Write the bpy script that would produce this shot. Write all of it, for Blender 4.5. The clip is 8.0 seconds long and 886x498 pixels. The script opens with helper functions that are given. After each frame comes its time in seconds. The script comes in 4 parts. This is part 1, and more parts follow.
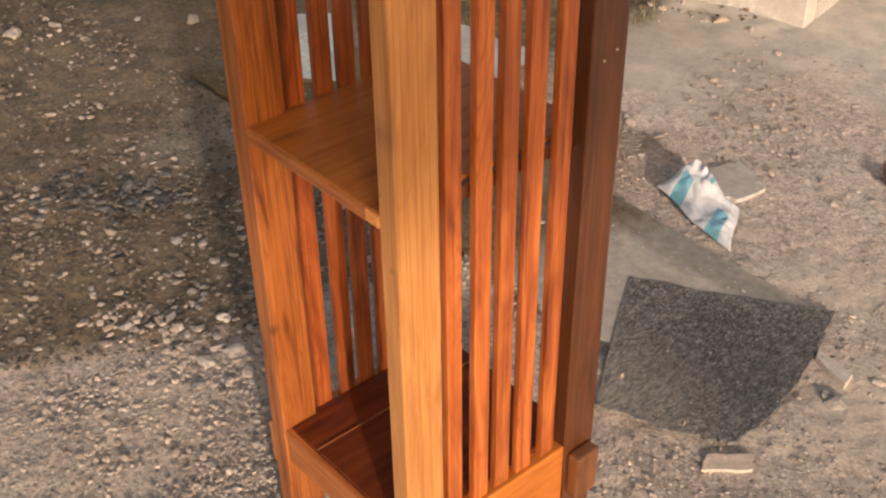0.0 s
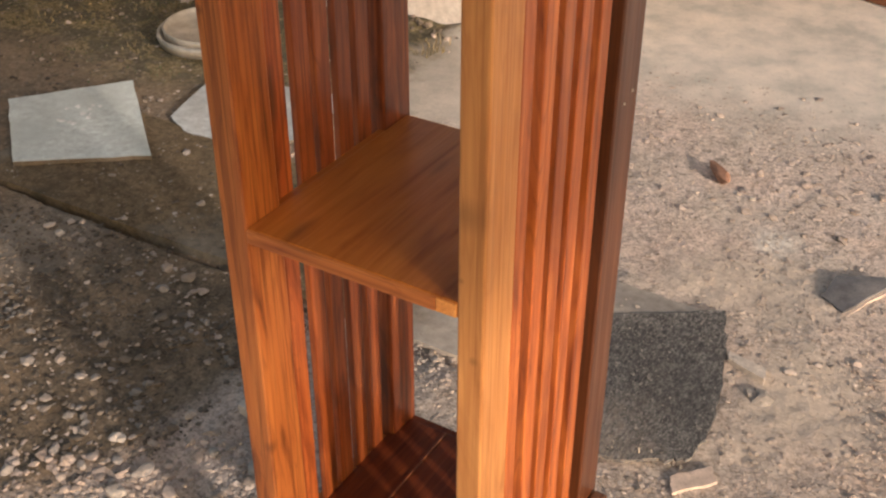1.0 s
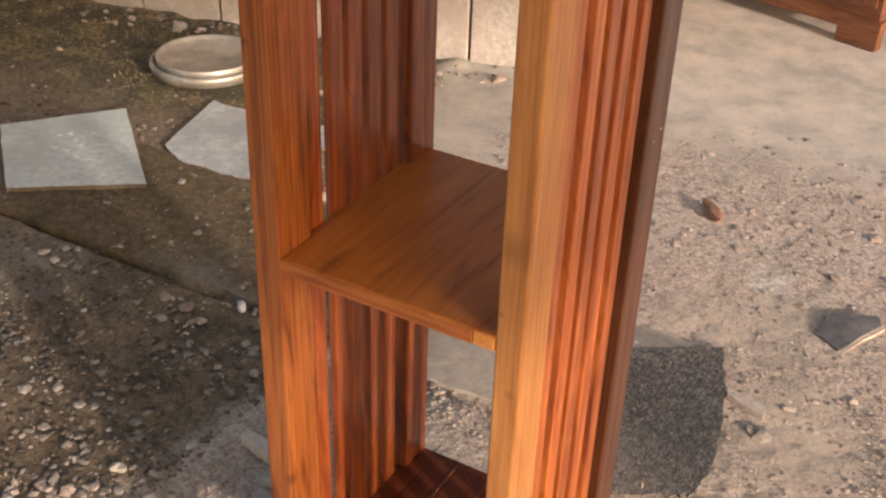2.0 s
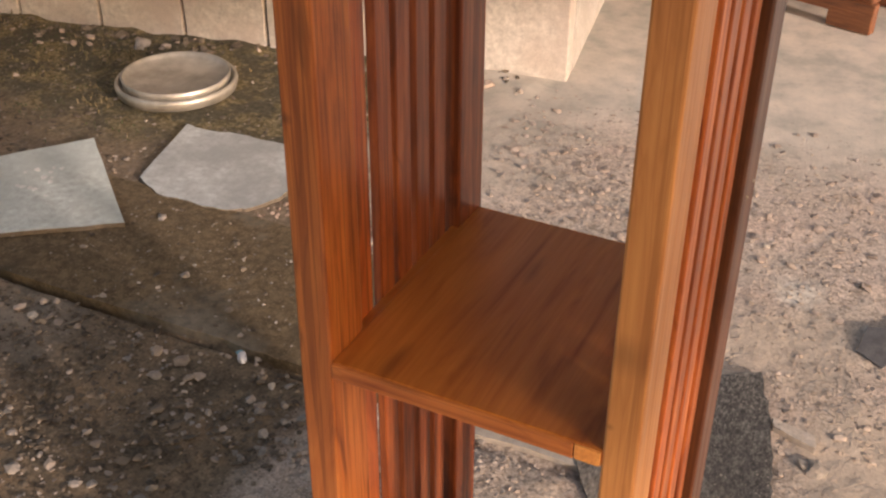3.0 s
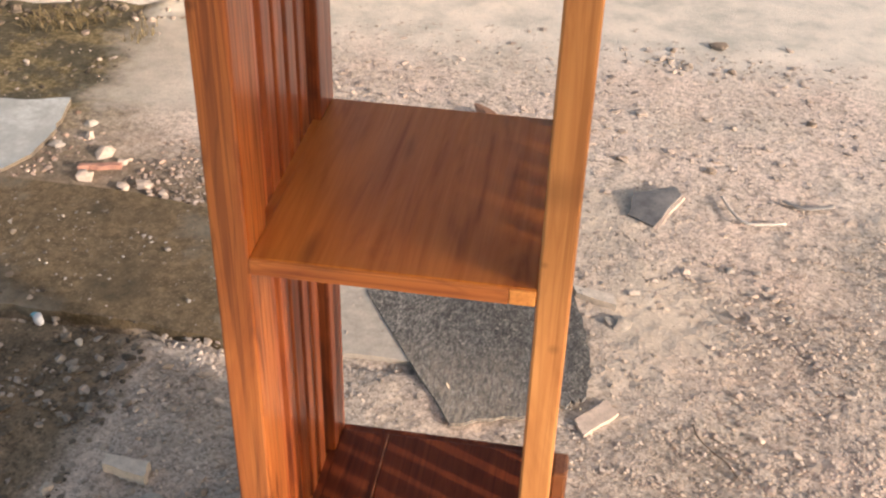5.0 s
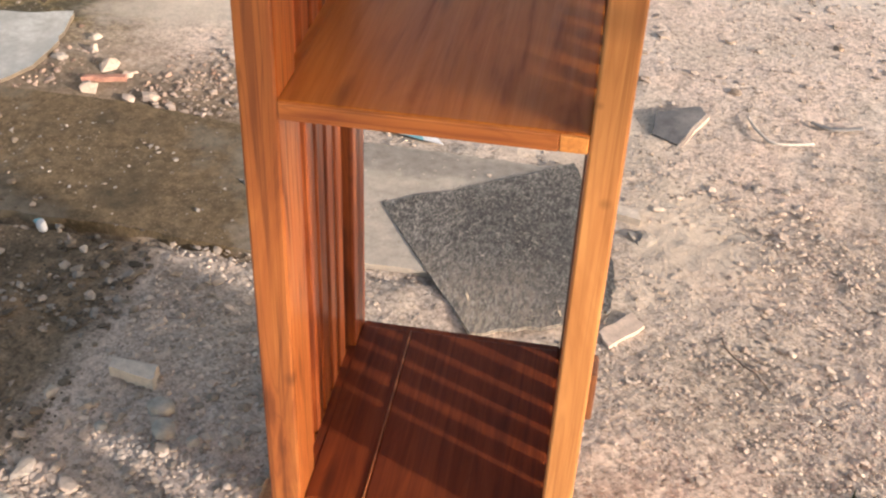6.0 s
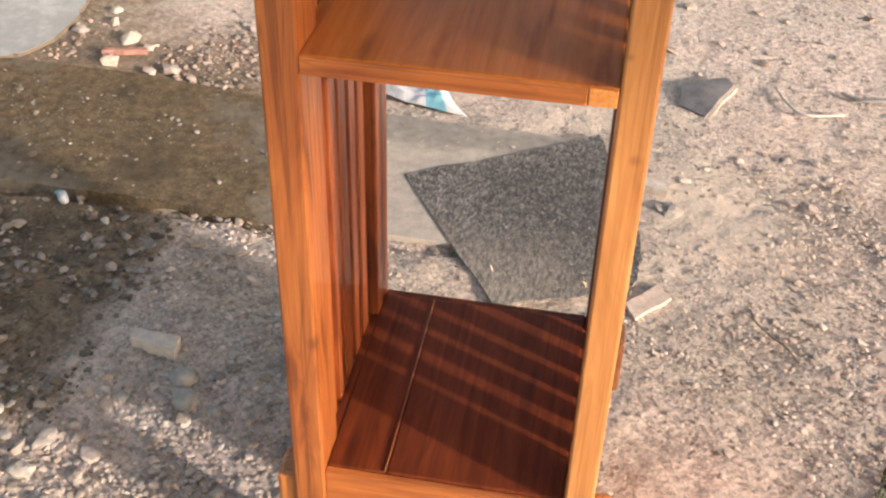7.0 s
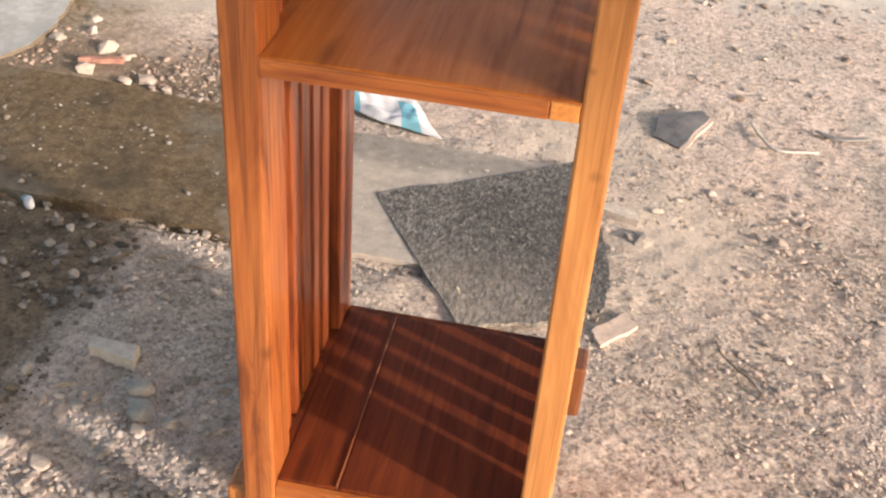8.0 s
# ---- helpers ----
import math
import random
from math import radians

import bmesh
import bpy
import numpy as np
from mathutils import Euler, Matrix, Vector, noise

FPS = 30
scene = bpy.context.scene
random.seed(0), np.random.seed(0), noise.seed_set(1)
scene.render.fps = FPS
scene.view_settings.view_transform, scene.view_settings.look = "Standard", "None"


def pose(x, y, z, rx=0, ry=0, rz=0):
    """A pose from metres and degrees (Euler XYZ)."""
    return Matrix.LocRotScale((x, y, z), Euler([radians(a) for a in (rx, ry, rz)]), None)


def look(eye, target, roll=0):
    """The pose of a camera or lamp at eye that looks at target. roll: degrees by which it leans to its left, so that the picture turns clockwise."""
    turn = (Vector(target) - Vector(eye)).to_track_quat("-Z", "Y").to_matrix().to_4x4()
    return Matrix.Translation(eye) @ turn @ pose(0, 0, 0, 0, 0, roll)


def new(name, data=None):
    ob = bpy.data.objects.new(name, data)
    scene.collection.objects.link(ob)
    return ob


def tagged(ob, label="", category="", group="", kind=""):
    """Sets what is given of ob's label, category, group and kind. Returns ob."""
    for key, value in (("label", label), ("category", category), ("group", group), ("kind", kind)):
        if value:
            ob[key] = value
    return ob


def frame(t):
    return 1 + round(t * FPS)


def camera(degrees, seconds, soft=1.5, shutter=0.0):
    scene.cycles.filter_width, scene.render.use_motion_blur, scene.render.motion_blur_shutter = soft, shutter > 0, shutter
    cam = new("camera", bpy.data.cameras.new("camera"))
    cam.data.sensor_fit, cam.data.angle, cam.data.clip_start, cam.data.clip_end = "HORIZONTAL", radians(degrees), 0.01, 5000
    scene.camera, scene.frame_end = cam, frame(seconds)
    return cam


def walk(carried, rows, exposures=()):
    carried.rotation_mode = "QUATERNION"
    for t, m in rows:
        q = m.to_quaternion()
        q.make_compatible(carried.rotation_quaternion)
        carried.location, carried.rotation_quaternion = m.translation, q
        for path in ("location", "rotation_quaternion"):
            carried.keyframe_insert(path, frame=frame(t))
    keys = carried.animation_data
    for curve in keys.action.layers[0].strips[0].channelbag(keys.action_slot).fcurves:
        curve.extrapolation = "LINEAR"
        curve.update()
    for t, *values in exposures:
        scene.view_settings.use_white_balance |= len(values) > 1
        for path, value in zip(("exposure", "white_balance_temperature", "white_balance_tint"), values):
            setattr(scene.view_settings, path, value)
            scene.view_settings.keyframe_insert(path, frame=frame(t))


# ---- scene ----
cam = camera(43.2, 8.0, soft=2.3)
EXPOSURES = [(0, 0.40, 6200, 11), (0.5, 0.24, 6200, 12), (1.0, 0.46, 6200, 12), (3.0, 0.42, 6400, 17), (4.5, 0.94, 6000, 12), (8.0, 1.15, 5900, 10)]
PATH = [
    (0, (1.149, -0.731, 1.69), (-0.1, 0.331, 0.545), -0.8),
    (0.5, (0.99, -0.812, 1.677), (-0.03, 0.493, 0.556), 1.5),
    (1, (0.699, -0.927, 1.672), (-0.163, 0.504, 0.572), 0.1),
    (1.5, (0.654, -0.975, 1.681), (-0.208, 0.501, 0.642), 1.3),
    (1.7, (0.648, -0.98, 1.677), (-0.207, 0.498, 0.635), 1.9),
    (2.8, (0.462, -0.879, 1.675), (-0.289, 0.631, 0.601), 0.5),
    (3, (0.392, -0.831, 1.67), (-0.359, 0.68, 0.596), 0.3),
    (3.5, (0.298, -0.842, 1.665), (-0.257, 0.726, 0.554), 0.8),
    (4, (0.218, -0.942, 1.659), (-0.149, 0.658, 0.517), 0.5),
    (4.5, (0.196, -0.968, 1.651), (-0.127, 0.653, 0.526), 0.6),
    (5, (0.193, -0.965, 1.612), (-0.036, 0.657, 0.465), 1.7),
    (5.2, (0.185, -0.979, 1.582), (-0.036, 0.604, 0.38), 1.8),
    (6.3, (0.144, -0.965, 1.434), (-0.073, 0.624, 0.239), 2.7),
    (6.5, (0.143, -0.964, 1.431), (-0.08, 0.619, 0.229), 2.5),
    (7, (0.147, -0.962, 1.419), (-0.105, 0.602, 0.198), 1.7),
    (7.5, (0.16, -0.959, 1.417), (-0.101, 0.613, 0.209), 2.4),
    (8, (0.172, -0.956, 1.395), (-0.053, 0.646, 0.218), 4.6),
]
walk(cam, [(t, look(eye, target, roll)) for t, eye, target, roll in PATH], EXPOSURES)

# ---- world, sun, exposure ----
SUN_EL, SUN_AZ = radians(15), (0.912, -0.41)
world = bpy.data.worlds.new("sky")
scene.world = world
world.use_nodes = True
wn = world.node_tree
sky = wn.nodes.new("ShaderNodeTexSky")
sky.sky_type, sky.sun_disc = "NISHITA", False
sky.sun_elevation, sky.sun_rotation = SUN_EL, math.atan2(SUN_AZ[0], SUN_AZ[1])
sky.dust_density = 3.0
haze = wn.nodes.new("ShaderNodeMixRGB")
haze.blend_type = "MULTIPLY"
haze.inputs["Fac"].default_value = 1.0
haze.inputs["Color2"].default_value = (1.0, 0.85, 0.67, 1)
wn.links.new(sky.outputs[0], haze.inputs["Color1"])
wn.links.new(haze.outputs[0], wn.nodes["Background"].inputs[0])
wn.nodes["Background"].inputs[1].default_value = 0.15
sun = new("sun", bpy.data.lights.new("sun", "SUN"))
sun.data.energy, sun.data.angle, sun.data.color = 2.95, radians(2.2), (1.0, 0.83, 0.68)
sun.matrix_world = look((SUN_AZ[0] * 8, SUN_AZ[1] * 8, 8 * math.tan(SUN_EL)), (0, 0, 0))

# ---- materials ----


class Net:
    """A node material and short ways to wire it."""

    def __init__(self, name, rough=0.8, spec=0.5):
        self.mat = bpy.data.materials.new(name)
        self.mat.use_nodes = True
        self.t = self.mat.node_tree
        self.b = self.t.nodes["Principled BSDF"]
        self.b.inputs["Roughness"].default_value = rough
        self.b.inputs["Specular IOR Level"].default_value = spec

    def n(self, kind, **props):
        node = self.t.nodes.new("ShaderNode" + kind)
        for k, v in props.items():
            setattr(node, k, v)
        return node

    def put(self, node, sock, v):
        if isinstance(v, bpy.types.NodeSocket):
            self.t.links.new(v, node.inputs[sock])
        else:
            node.inputs[sock].default_value = v

    def coords(self, scale=(1, 1, 1), world_space=False, shift=None):
        src = self.n("NewGeometry").outputs["Position"] if world_space else self.n("TexCoord").outputs["Object"]
        m = self.n("Mapping")
        self.put(m, "Vector", src)
        m.inputs["Scale"].default_value = scale
        if shift is not None:
            self.put(m, "Location", shift)
        return m.outputs[0]

    def noise(self, vec, scale, detail=4.0, rough=0.55, distort=0.0):
        x = self.n("TexNoise")
        self.put(x, "Vector", vec)
        self.put(x, "Scale", scale)
        self.put(x, "Detail", detail)
        self.put(x, "Roughness", rough)
        self.put(x, "Distortion", distort)
        return x.outputs["Fac"]

    def voronoi(self, vec, scale, out="Distance"):
        x = self.n("TexVoronoi")
        self.put(x, "Vector", vec)
        self.put(x, "Scale", scale)
        return x.outputs[out]

    def ramp(self, fac, *stops):
        r = self.n("ValToRGB")
        e = r.color_ramp.elements
        while len(e) < len(stops):
            e.new(0.5)
        for el, (p, c) in zip(e, stops):
            el.position = p
            el.color = (*c, 1) if not isinstance(c, (int, float)) else (c, c, c, 1)
        self.put(r, "Fac", fac)
        return r.outputs[0]

    def mix(self, fac, a, b, mode="MIX"):
        m = self.n("MixRGB", blend_type=mode)
        self.put(m, "Fac", fac)
        for s, v in (("Color1", a), ("Color2", b)):
            self.put(m, s, v if isinstance(v, bpy.types.NodeSocket) else (*v, 1))
        return m.outputs[0]

    def math(self, op, a, b=0.0, clamp=False):
        m = self.n("Math", operation=op, use_clamp=clamp)
        self.put(m, 0, a)
        self.put(m, 1, b)
        return m.outputs[0]

    def bump(self, h, strength=0.3, dist=0.005):
        x = self.n("Bump")
        self.put(x, "Height", h)
        self.put(x, "Strength", strength)
        self.put(x, "Distance", dist)
        self.put(self.b, "Normal", x.outputs[0])

    def done(self, colour, rough=None):
        self.put(self.b, "Base Color", colour)
        if rough is not None:
            self.put(self.b, "Roughness", rough)
        return self.mat


def wood(name, along, light, mid, dark, rough=0.4, coat=0.4, spec=0.5, stains=(), lines=0.55, veins=0.42):
    """Varnished teak; along: the axis of the grain (0, 1, 2)."""
    w = Net(name, rough, spec)
    rnd = w.n("ObjectInfo").outputs["Random"]
    off = w.n("CombineXYZ")
    for i in range(3):
        w.put(off, i, w.math("MULTIPLY", rnd, 7.3 + 5.1 * i))
    s = [75, 75, 75]
    s[along] = 2.4
    v = w.coords(tuple(s), shift=off.outputs[0])
    s2 = [13, 13, 13]
    s2[along] = 2.3
    v2 = w.coords(tuple(s2), shift=off.outputs[0])
    s3 = [190, 190, 190]
    s3[along] = 2.2
    v3 = w.coords(tuple(s3), shift=off.outputs[0])
    a = w.noise(v2, 1.0, 4, 0.55, 3.3)
    b = w.noise(v, 1.0, 4, 0.6, 0.7)
    c = w.noise(v3, 1.0, 3, 0.6)
    g = w.math("ADD", w.math("MULTIPLY", a, 0.62), w.math("MULTIPLY", b, 0.38))
    col = w.ramp(g, (0.33, dark), (0.47, mid), (0.62, light))
    col = w.mix(w.math("MULTIPLY", w.ramp(c, (0.38, 1.0), (0.50, 0.0)), lines), col, dark)
    s4 = [17, 17, 17]
    s4[along] = 1.3
    rings = w.math("PINGPONG", w.noise(w.coords(tuple(s4), shift=off.outputs[0]), 1.0, 2, 0.4, 0.8), 0.028)
    col = w.mix(w.math("MULTIPLY", w.ramp(w.math("DIVIDE", rings, 0.028), (0.0, 1.0), (0.32, 0.0)), w.math("MULTIPLY", w.ramp(a, (0.40, 0.25), (0.58, 1.0)), veins)), col, dark)
    sk = [11, 11, 11]
    sk[along] = 2.4
    kd = w.voronoi(w.coords(tuple(sk), shift=off.outputs[0]), 1.0)
    col = w.mix(w.math("MULTIPLY", w.ramp(w.math("ADD", kd, w.math("MULTIPLY", b, 0.12)), (0.10, 1.0), (0.20, 0.0)), 0.7), col, tuple(c * 0.45 for c in dark))
    for at, r, amount in stains:
        d = w.n("VectorMath", operation="DISTANCE")
        w.put(d, 0, w.n("TexCoord").outputs["Object"])
        d.inputs[1].default_value = at
        near = w.math("ADD", w.math("DIVIDE", d.outputs["Value"], r), w.math("MULTIPLY", b, 0.3))
        col = w.mix(w.math("MULTIPLY", w.ramp(near, (0.35, 1.0), (1.0, 0.0)), amount), col, tuple(c * 0.35 for c in dark))
    tone = w.ramp(rnd, (0.0, (0.78, 0.72, 0.68)), (0.4, (1.0, 0.97, 0.94)), (0.75, (0.88, 0.84, 0.8)), (1.0, (1.12, 1.1, 1.08)))
    col = w.mix(1.0, col, tone, "MULTIPLY")
    w.bump(w.math("ADD", b, w.math("MULTIPLY", c, 0.5)), 0.10, 0.002)
    w.b.inputs["Coat Weight"].default_value = coat
    w.b.inputs["Coat Roughness"].default_value = 0.2
    return w.done(col, w.ramp(b, (0.3, rough + 0.12), (0.7, rough - 0.06)))


WOOD_UP = wood("teak_upright", 2, (0.60, 0.262, 0.070), (0.48, 0.188, 0.044), (0.24, 0.074, 0.017))
WOOD_SPOT = wood("teak_stained_post", 2, (0.63, 0.315, 0.105), (0.53, 0.243, 0.075), (0.36, 0.14, 0.037), stains=[((0.173, 0.0, 0.95), 0.034, 0.4), ((0.184, 0.0, 0.745), 0.010, 0.4), ((0.165, 0.0, 0.858), 0.007, 0.4)])
WOOD_KNOT = wood("teak_knotty_post", 2, (0.51, 0.190, 0.045), (0.385, 0.124, 0.028), (0.105, 0.026, 0.007), stains=[((-0.16, 0.004, 0.432), 0.018, 0.55), ((-0.196, 0.0, 1.117), 0.010, 0.5)], lines=0.5)
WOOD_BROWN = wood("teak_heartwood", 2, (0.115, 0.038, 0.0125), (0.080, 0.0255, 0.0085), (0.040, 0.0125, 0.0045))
WOOD_SLAT = wood("teak_slat", 2, (0.56, 0.175, 0.038), (0.40, 0.102, 0.020), (0.12, 0.022, 0.006), lines=0.4)
# left slats and back left post: inner-side shade is mixed into this teak
WOOD_INNER_SHADE = wood("teak_shaded_slat", 2, (0.41, 0.115, 0.026), (0.275, 0.065, 0.014), (0.09, 0.018, 0.005))
WOOD_Y = wood("teak_shelf", 1, (0.56, 0.200, 0.034), (0.47, 0.156, 0.025), (0.32, 0.094, 0.015), 0.46, 0.12, 0.3, lines=0.16, veins=0.15)
# darker shelf teak: shade of the low bay is put into its colour
WOOD_Y_SHADE = wood("teak_shaded_shelf", 1, (0.188, 0.043, 0.0085), (0.135, 0.028, 0.0056), (0.070, 0.0135, 0.0034), 0.55, 0.08, 0.22, lines=0.35, veins=0.25)
WOOD_X = wood("teak_rail", 0, (0.52, 0.19, 0.042), (0.41, 0.134, 0.027), (0.22, 0.055, 0.012))
WOOD_CAB = wood("dark_stained_teak", 0, (0.27, 0.105, 0.040), (0.20, 0.072, 0.026), (0.10, 0.034, 0.013))
WOOD_SEAM_GLINT = wood("teak_seam_glint", 1, (0.36, 0.13, 0.045), (0.30, 0.10, 0.033), (0.2, 0.06, 0.02))
WOOD_FOOT = wood("teak_foot", 2, (0.21, 0.090, 0.034), (0.16, 0.064, 0.023), (0.09, 0.032, 0.011))
WOOD_RAW = wood("teak_pale", 1, (0.70, 0.33, 0.085), (0.62, 0.27, 0.065), (0.44, 0.16, 0.036))


def ground_material():
    g = Net("earth_and_gravel", 0.92, 0.25)
    p = g.coords(world_space=True)
    sep = g.n("SeparateXYZ")
    g.put(sep, 0, p)
    x, y = sep.outputs[0], sep.outputs[1]
    big = g.noise(p, 1.3, 5, 0.6)
    med = g.noise(p, 7, 6, 0.65)
    fine = g.noise(p, 55, 6, 0.7)
    grit = g.voronoi(p, 95)
    gritc = g.voronoi(p, 95, "Color")
    wob = g.math("MULTIPLY", g.math("SUBTRACT", g.noise(p, 4, 5, 0.65), 0.5), 0.55)
    # pale sandy gravel
    sand = g.ramp(fine, (0.32, (0.39, 0.332, 0.285)), (0.5, (0.58, 0.50, 0.432)), (0.66, (0.73, 0.64, 0.558)))
    sand = g.mix(g.math("MULTIPLY", g.ramp(grit, (0.0, 0.0), (0.8, 1.0)), 0.4), sand, (0.27, 0.21, 0.175))
    sand = g.mix(g.ramp(med, (0.45, 0.0), (0.66, 0.55)), sand, (0.42, 0.355, 0.305))
    sand = g.mix(g.ramp(big, (0.5, 0.0), (0.66, 0.6)), sand, (0.54, 0.47, 0.415))
    sand = g.mix(g.math("MULTIPLY", g.math("DIVIDE", g.math("SUBTRACT", y, 1.1), 0.9, True), g.ramp(med, (0.35, 0.25), (0.6, 0.75))), sand, g.ramp(fine, (0.3, (0.54, 0.465, 0.42)), (0.7, (0.84, 0.74, 0.67))))
    # shade of small pits, painted into the sand as darker spots
    pit_shade = g.math("MULTIPLY", g.ramp(g.noise(p, 26, 5, 0.7), (0.38, 1.0), (0.46, 0.0)), g.ramp(g.noise(p, 3.1, 4, 0.6), (0.42, 0.15), (0.58, 0.85)))
    sand = g.mix(pit_shade, sand, (0.33, 0.285, 0.25))
    cell = g.n("SeparateColor")
    g.put(cell, 0, g.voronoi(p, 210, "Color"))
    cell2 = g.n("SeparateColor")
    g.put(cell2, 0, g.voronoi(p, 85, "Color"))
    grains = g.math("ADD", g.math("MULTIPLY", cell.outputs[0], 0.6), g.math("MULTIPLY", cell2.outputs[0], 0.4))
    grain_tone = g.ramp(grains, (0.15, 0.55), (0.45, 0.98), (0.85, 1.28))
    sand = g.mix(0.8, sand, grain_tone, "MULTIPLY")
    sand = g.mix(1.0, sand, g.ramp(g.noise(p, 2.3, 4, 0.6), (0.38, (0.90, 0.90, 0.87)), (0.5, (1.0, 0.975, 0.95)), (0.62, (1.08, 1.01, 0.975))), "MULTIPLY")

    def around(at, r0, r1, amount):
        d = g.n("VectorMath", operation="DISTANCE")
        g.put(d, 0, p)
        d.inputs[1].default_value = at
        return g.ramp(g.math("ADD", d.outputs["Value"], g.math("MULTIPLY", wob, 0.5)), (r0, amount), (r1, 0.0))

    dust = g.ramp(fine, (0.3, (0.50, 0.425, 0.35)), (0.7, (0.64, 0.55, 0.455)))
    for at, r0, r1 in (((0.46, 1.16, 0), 0.12, 0.27), ((0.16, 1.50, 0), 0.10, 0.24), ((0.36, 0.92, 0), 0.04, 0.12)):
        sand = g.mix(around(at, r0, r1, 0.75), sand, dust)
    sand = g.mix(around((0.14, 1.76, 0), 0.03, 0.09, 0.8), sand, g.ramp(fine, (0.35, (0.50, 0.47, 0.42)), (0.65, (0.84, 0.80, 0.73))))
    # smooth cast concrete
    conc = g.ramp(g.math("ADD", g.math("MULTIPLY", med, 0.6), g.math("MULTIPLY", big, 0.4)), (0.38, (0.47, 0.455, 0.41)), (0.5, (0.66, 0.605, 0.54)), (0.62, (0.80, 0.715, 0.63)))
    conc = g.mix(g.ramp(fine, (0.55, 0.0), (0.75, 0.35)), conc, (0.24, 0.215, 0.185))
    # wet dark soil
    soil = g.ramp(fine, (0.3, (0.072, 0.055, 0.036)), (0.55, (0.19, 0.145, 0.098)), (0.8, (0.37, 0.295, 0.21)))
    soil = g.mix(g.ramp(med, (0.45, 0.0), (0.62, 0.7)), soil, (0.26, 0.185, 0.115))
    soil = g.mix(g.ramp(g.noise(p, 4.3, 6, 0.7), (0.52, 0.0), (0.62, 0.7)), soil, g.ramp(fine, (0.3, (0.045, 0.037, 0.026)), (0.7, (0.125, 0.10, 0.07))))
    soil = g.mix(0.8, soil, grain_tone, "MULTIPLY")
    # smooth dried silt left on the soil
    silt = g.n("VectorMath", operation="DISTANCE")
    g.put(silt, 0, p)
    silt.inputs[1].default_value = (-1.62, 0.70, 0)
    silt_at = g.math("ADD", silt.outputs["Value"], wob)
    soil = g.mix(g.ramp(silt_at, (0.10, 0.8), (0.26, 0.0)), soil, g.ramp(fine, (0.3, (0.20, 0.175, 0.145)), (0.7, (0.30, 0.265, 0.22))))
    # mossy brown soil by the wall
    moss = g.ramp(fine, (0.3, (0.055, 0.046, 0.020)), (0.5, (0.165, 0.130, 0.068)), (0.72, (0.42, 0.34, 0.21)))
    moss = g.mix(g.ramp(med, (0.44, 0.0), (0.54, 0.9)), moss, g.ramp(fine, (0.3, (0.050, 0.047, 0.033)), (0.7, (0.115, 0.105, 0.075))))

    def below(v, edge, soft):
        return g.math("DIVIDE", g.math("SUBTRACT", edge, v), soft, True)

    xw, yw = g.math("ADD", x, wob), g.math("ADD", y, wob)
    # the concrete lies beyond a line that leans back to the right
    line = g.math("ADD", yw, g.math("MULTIPLY", x, -0.05))
    col = g.mix(below(line, 2.66, 0.35), conc, sand)
    rough = g.mix(below(line, 2.66, 0.35), (0.75, 0.75, 0.75), (0.95, 0.95, 0.95))
    m_moss = g.math("MULTIPLY", below(xw, -1.06, 0.35), below(1.40, yw, 0.2))
    col = g.mix(m_moss, col, moss)
    pale = g.math("MULTIPLY", g.math("MULTIPLY", below(-1.44, xw, 0.2), below(xw, -0.58, 0.3)), below(1.80, yw, 0.15))
    tan = g.math("MULTIPLY", below(xw, -0.50, 0.25), g.math("MULTIPLY", below(1.25, y, 0.1), below(yw, 1.80, 0.2)))
    col = g.mix(g.math("MULTIPLY", tan, 0.8), col, g.ramp(fine, (0.3, (0.13, 0.095, 0.06)), (0.7, (0.30, 0.23, 0.16))))
    col = g.mix(g.math("MULTIPLY", pale, 0.75), col, g.mix(1.0, conc, (0.72, 0.73, 0.72), "MULTIPLY"))
    lean = g.math("SUBTRACT", g.math("ADD", x, g.math("MULTIPLY", wob, 0.35)), g.math("MULTIPLY", g.math("MINIMUM", y, 0.25), 0.6))
    m_soil = g.math("MULTIPLY", below(lean, -0.85, 0.10), below(yw, 1.58, 0.3))
    col = g.mix(m_soil, col, soil)
    rough = g.mix(m_soil, rough, (0.62, 0.62, 0.62))
    h = g.math("ADD", g.math("MULTIPLY", fine, 0.7), g.math("ADD", g.math("MULTIPLY", grit, -0.5), g.math("MULTIPLY", grains, 0.6)))
    g.bump(h, 0.4, 0.005)
    return g.done(col, rough)


def stone_material(name, lo, hi, rough=0.85, bumps=40, flecks=None):
    s = Net(name, rough, 0.3)
    p = s.coords(world_space=True)
    isl = s.n("NewGeometry").outputs["Random Per Island"]
    n1 = s.noise(p, bumps, 5, 0.65)
    col = s.ramp(isl, (0.0, lo), (1.0, hi))
    col = s.mix(1.0, col, s.ramp(n1, (0.3, 0.72), (0.7, 1.2)), "MULTIPLY")
    if flecks:
        col = s.mix(s.ramp(s.noise(p, bumps * 5, 3, 0.7), (0.56, 0.0), (0.66, 1.0)), col, flecks)
    s.bump(n1, 0.4, 0.004)
    return s.done(col)


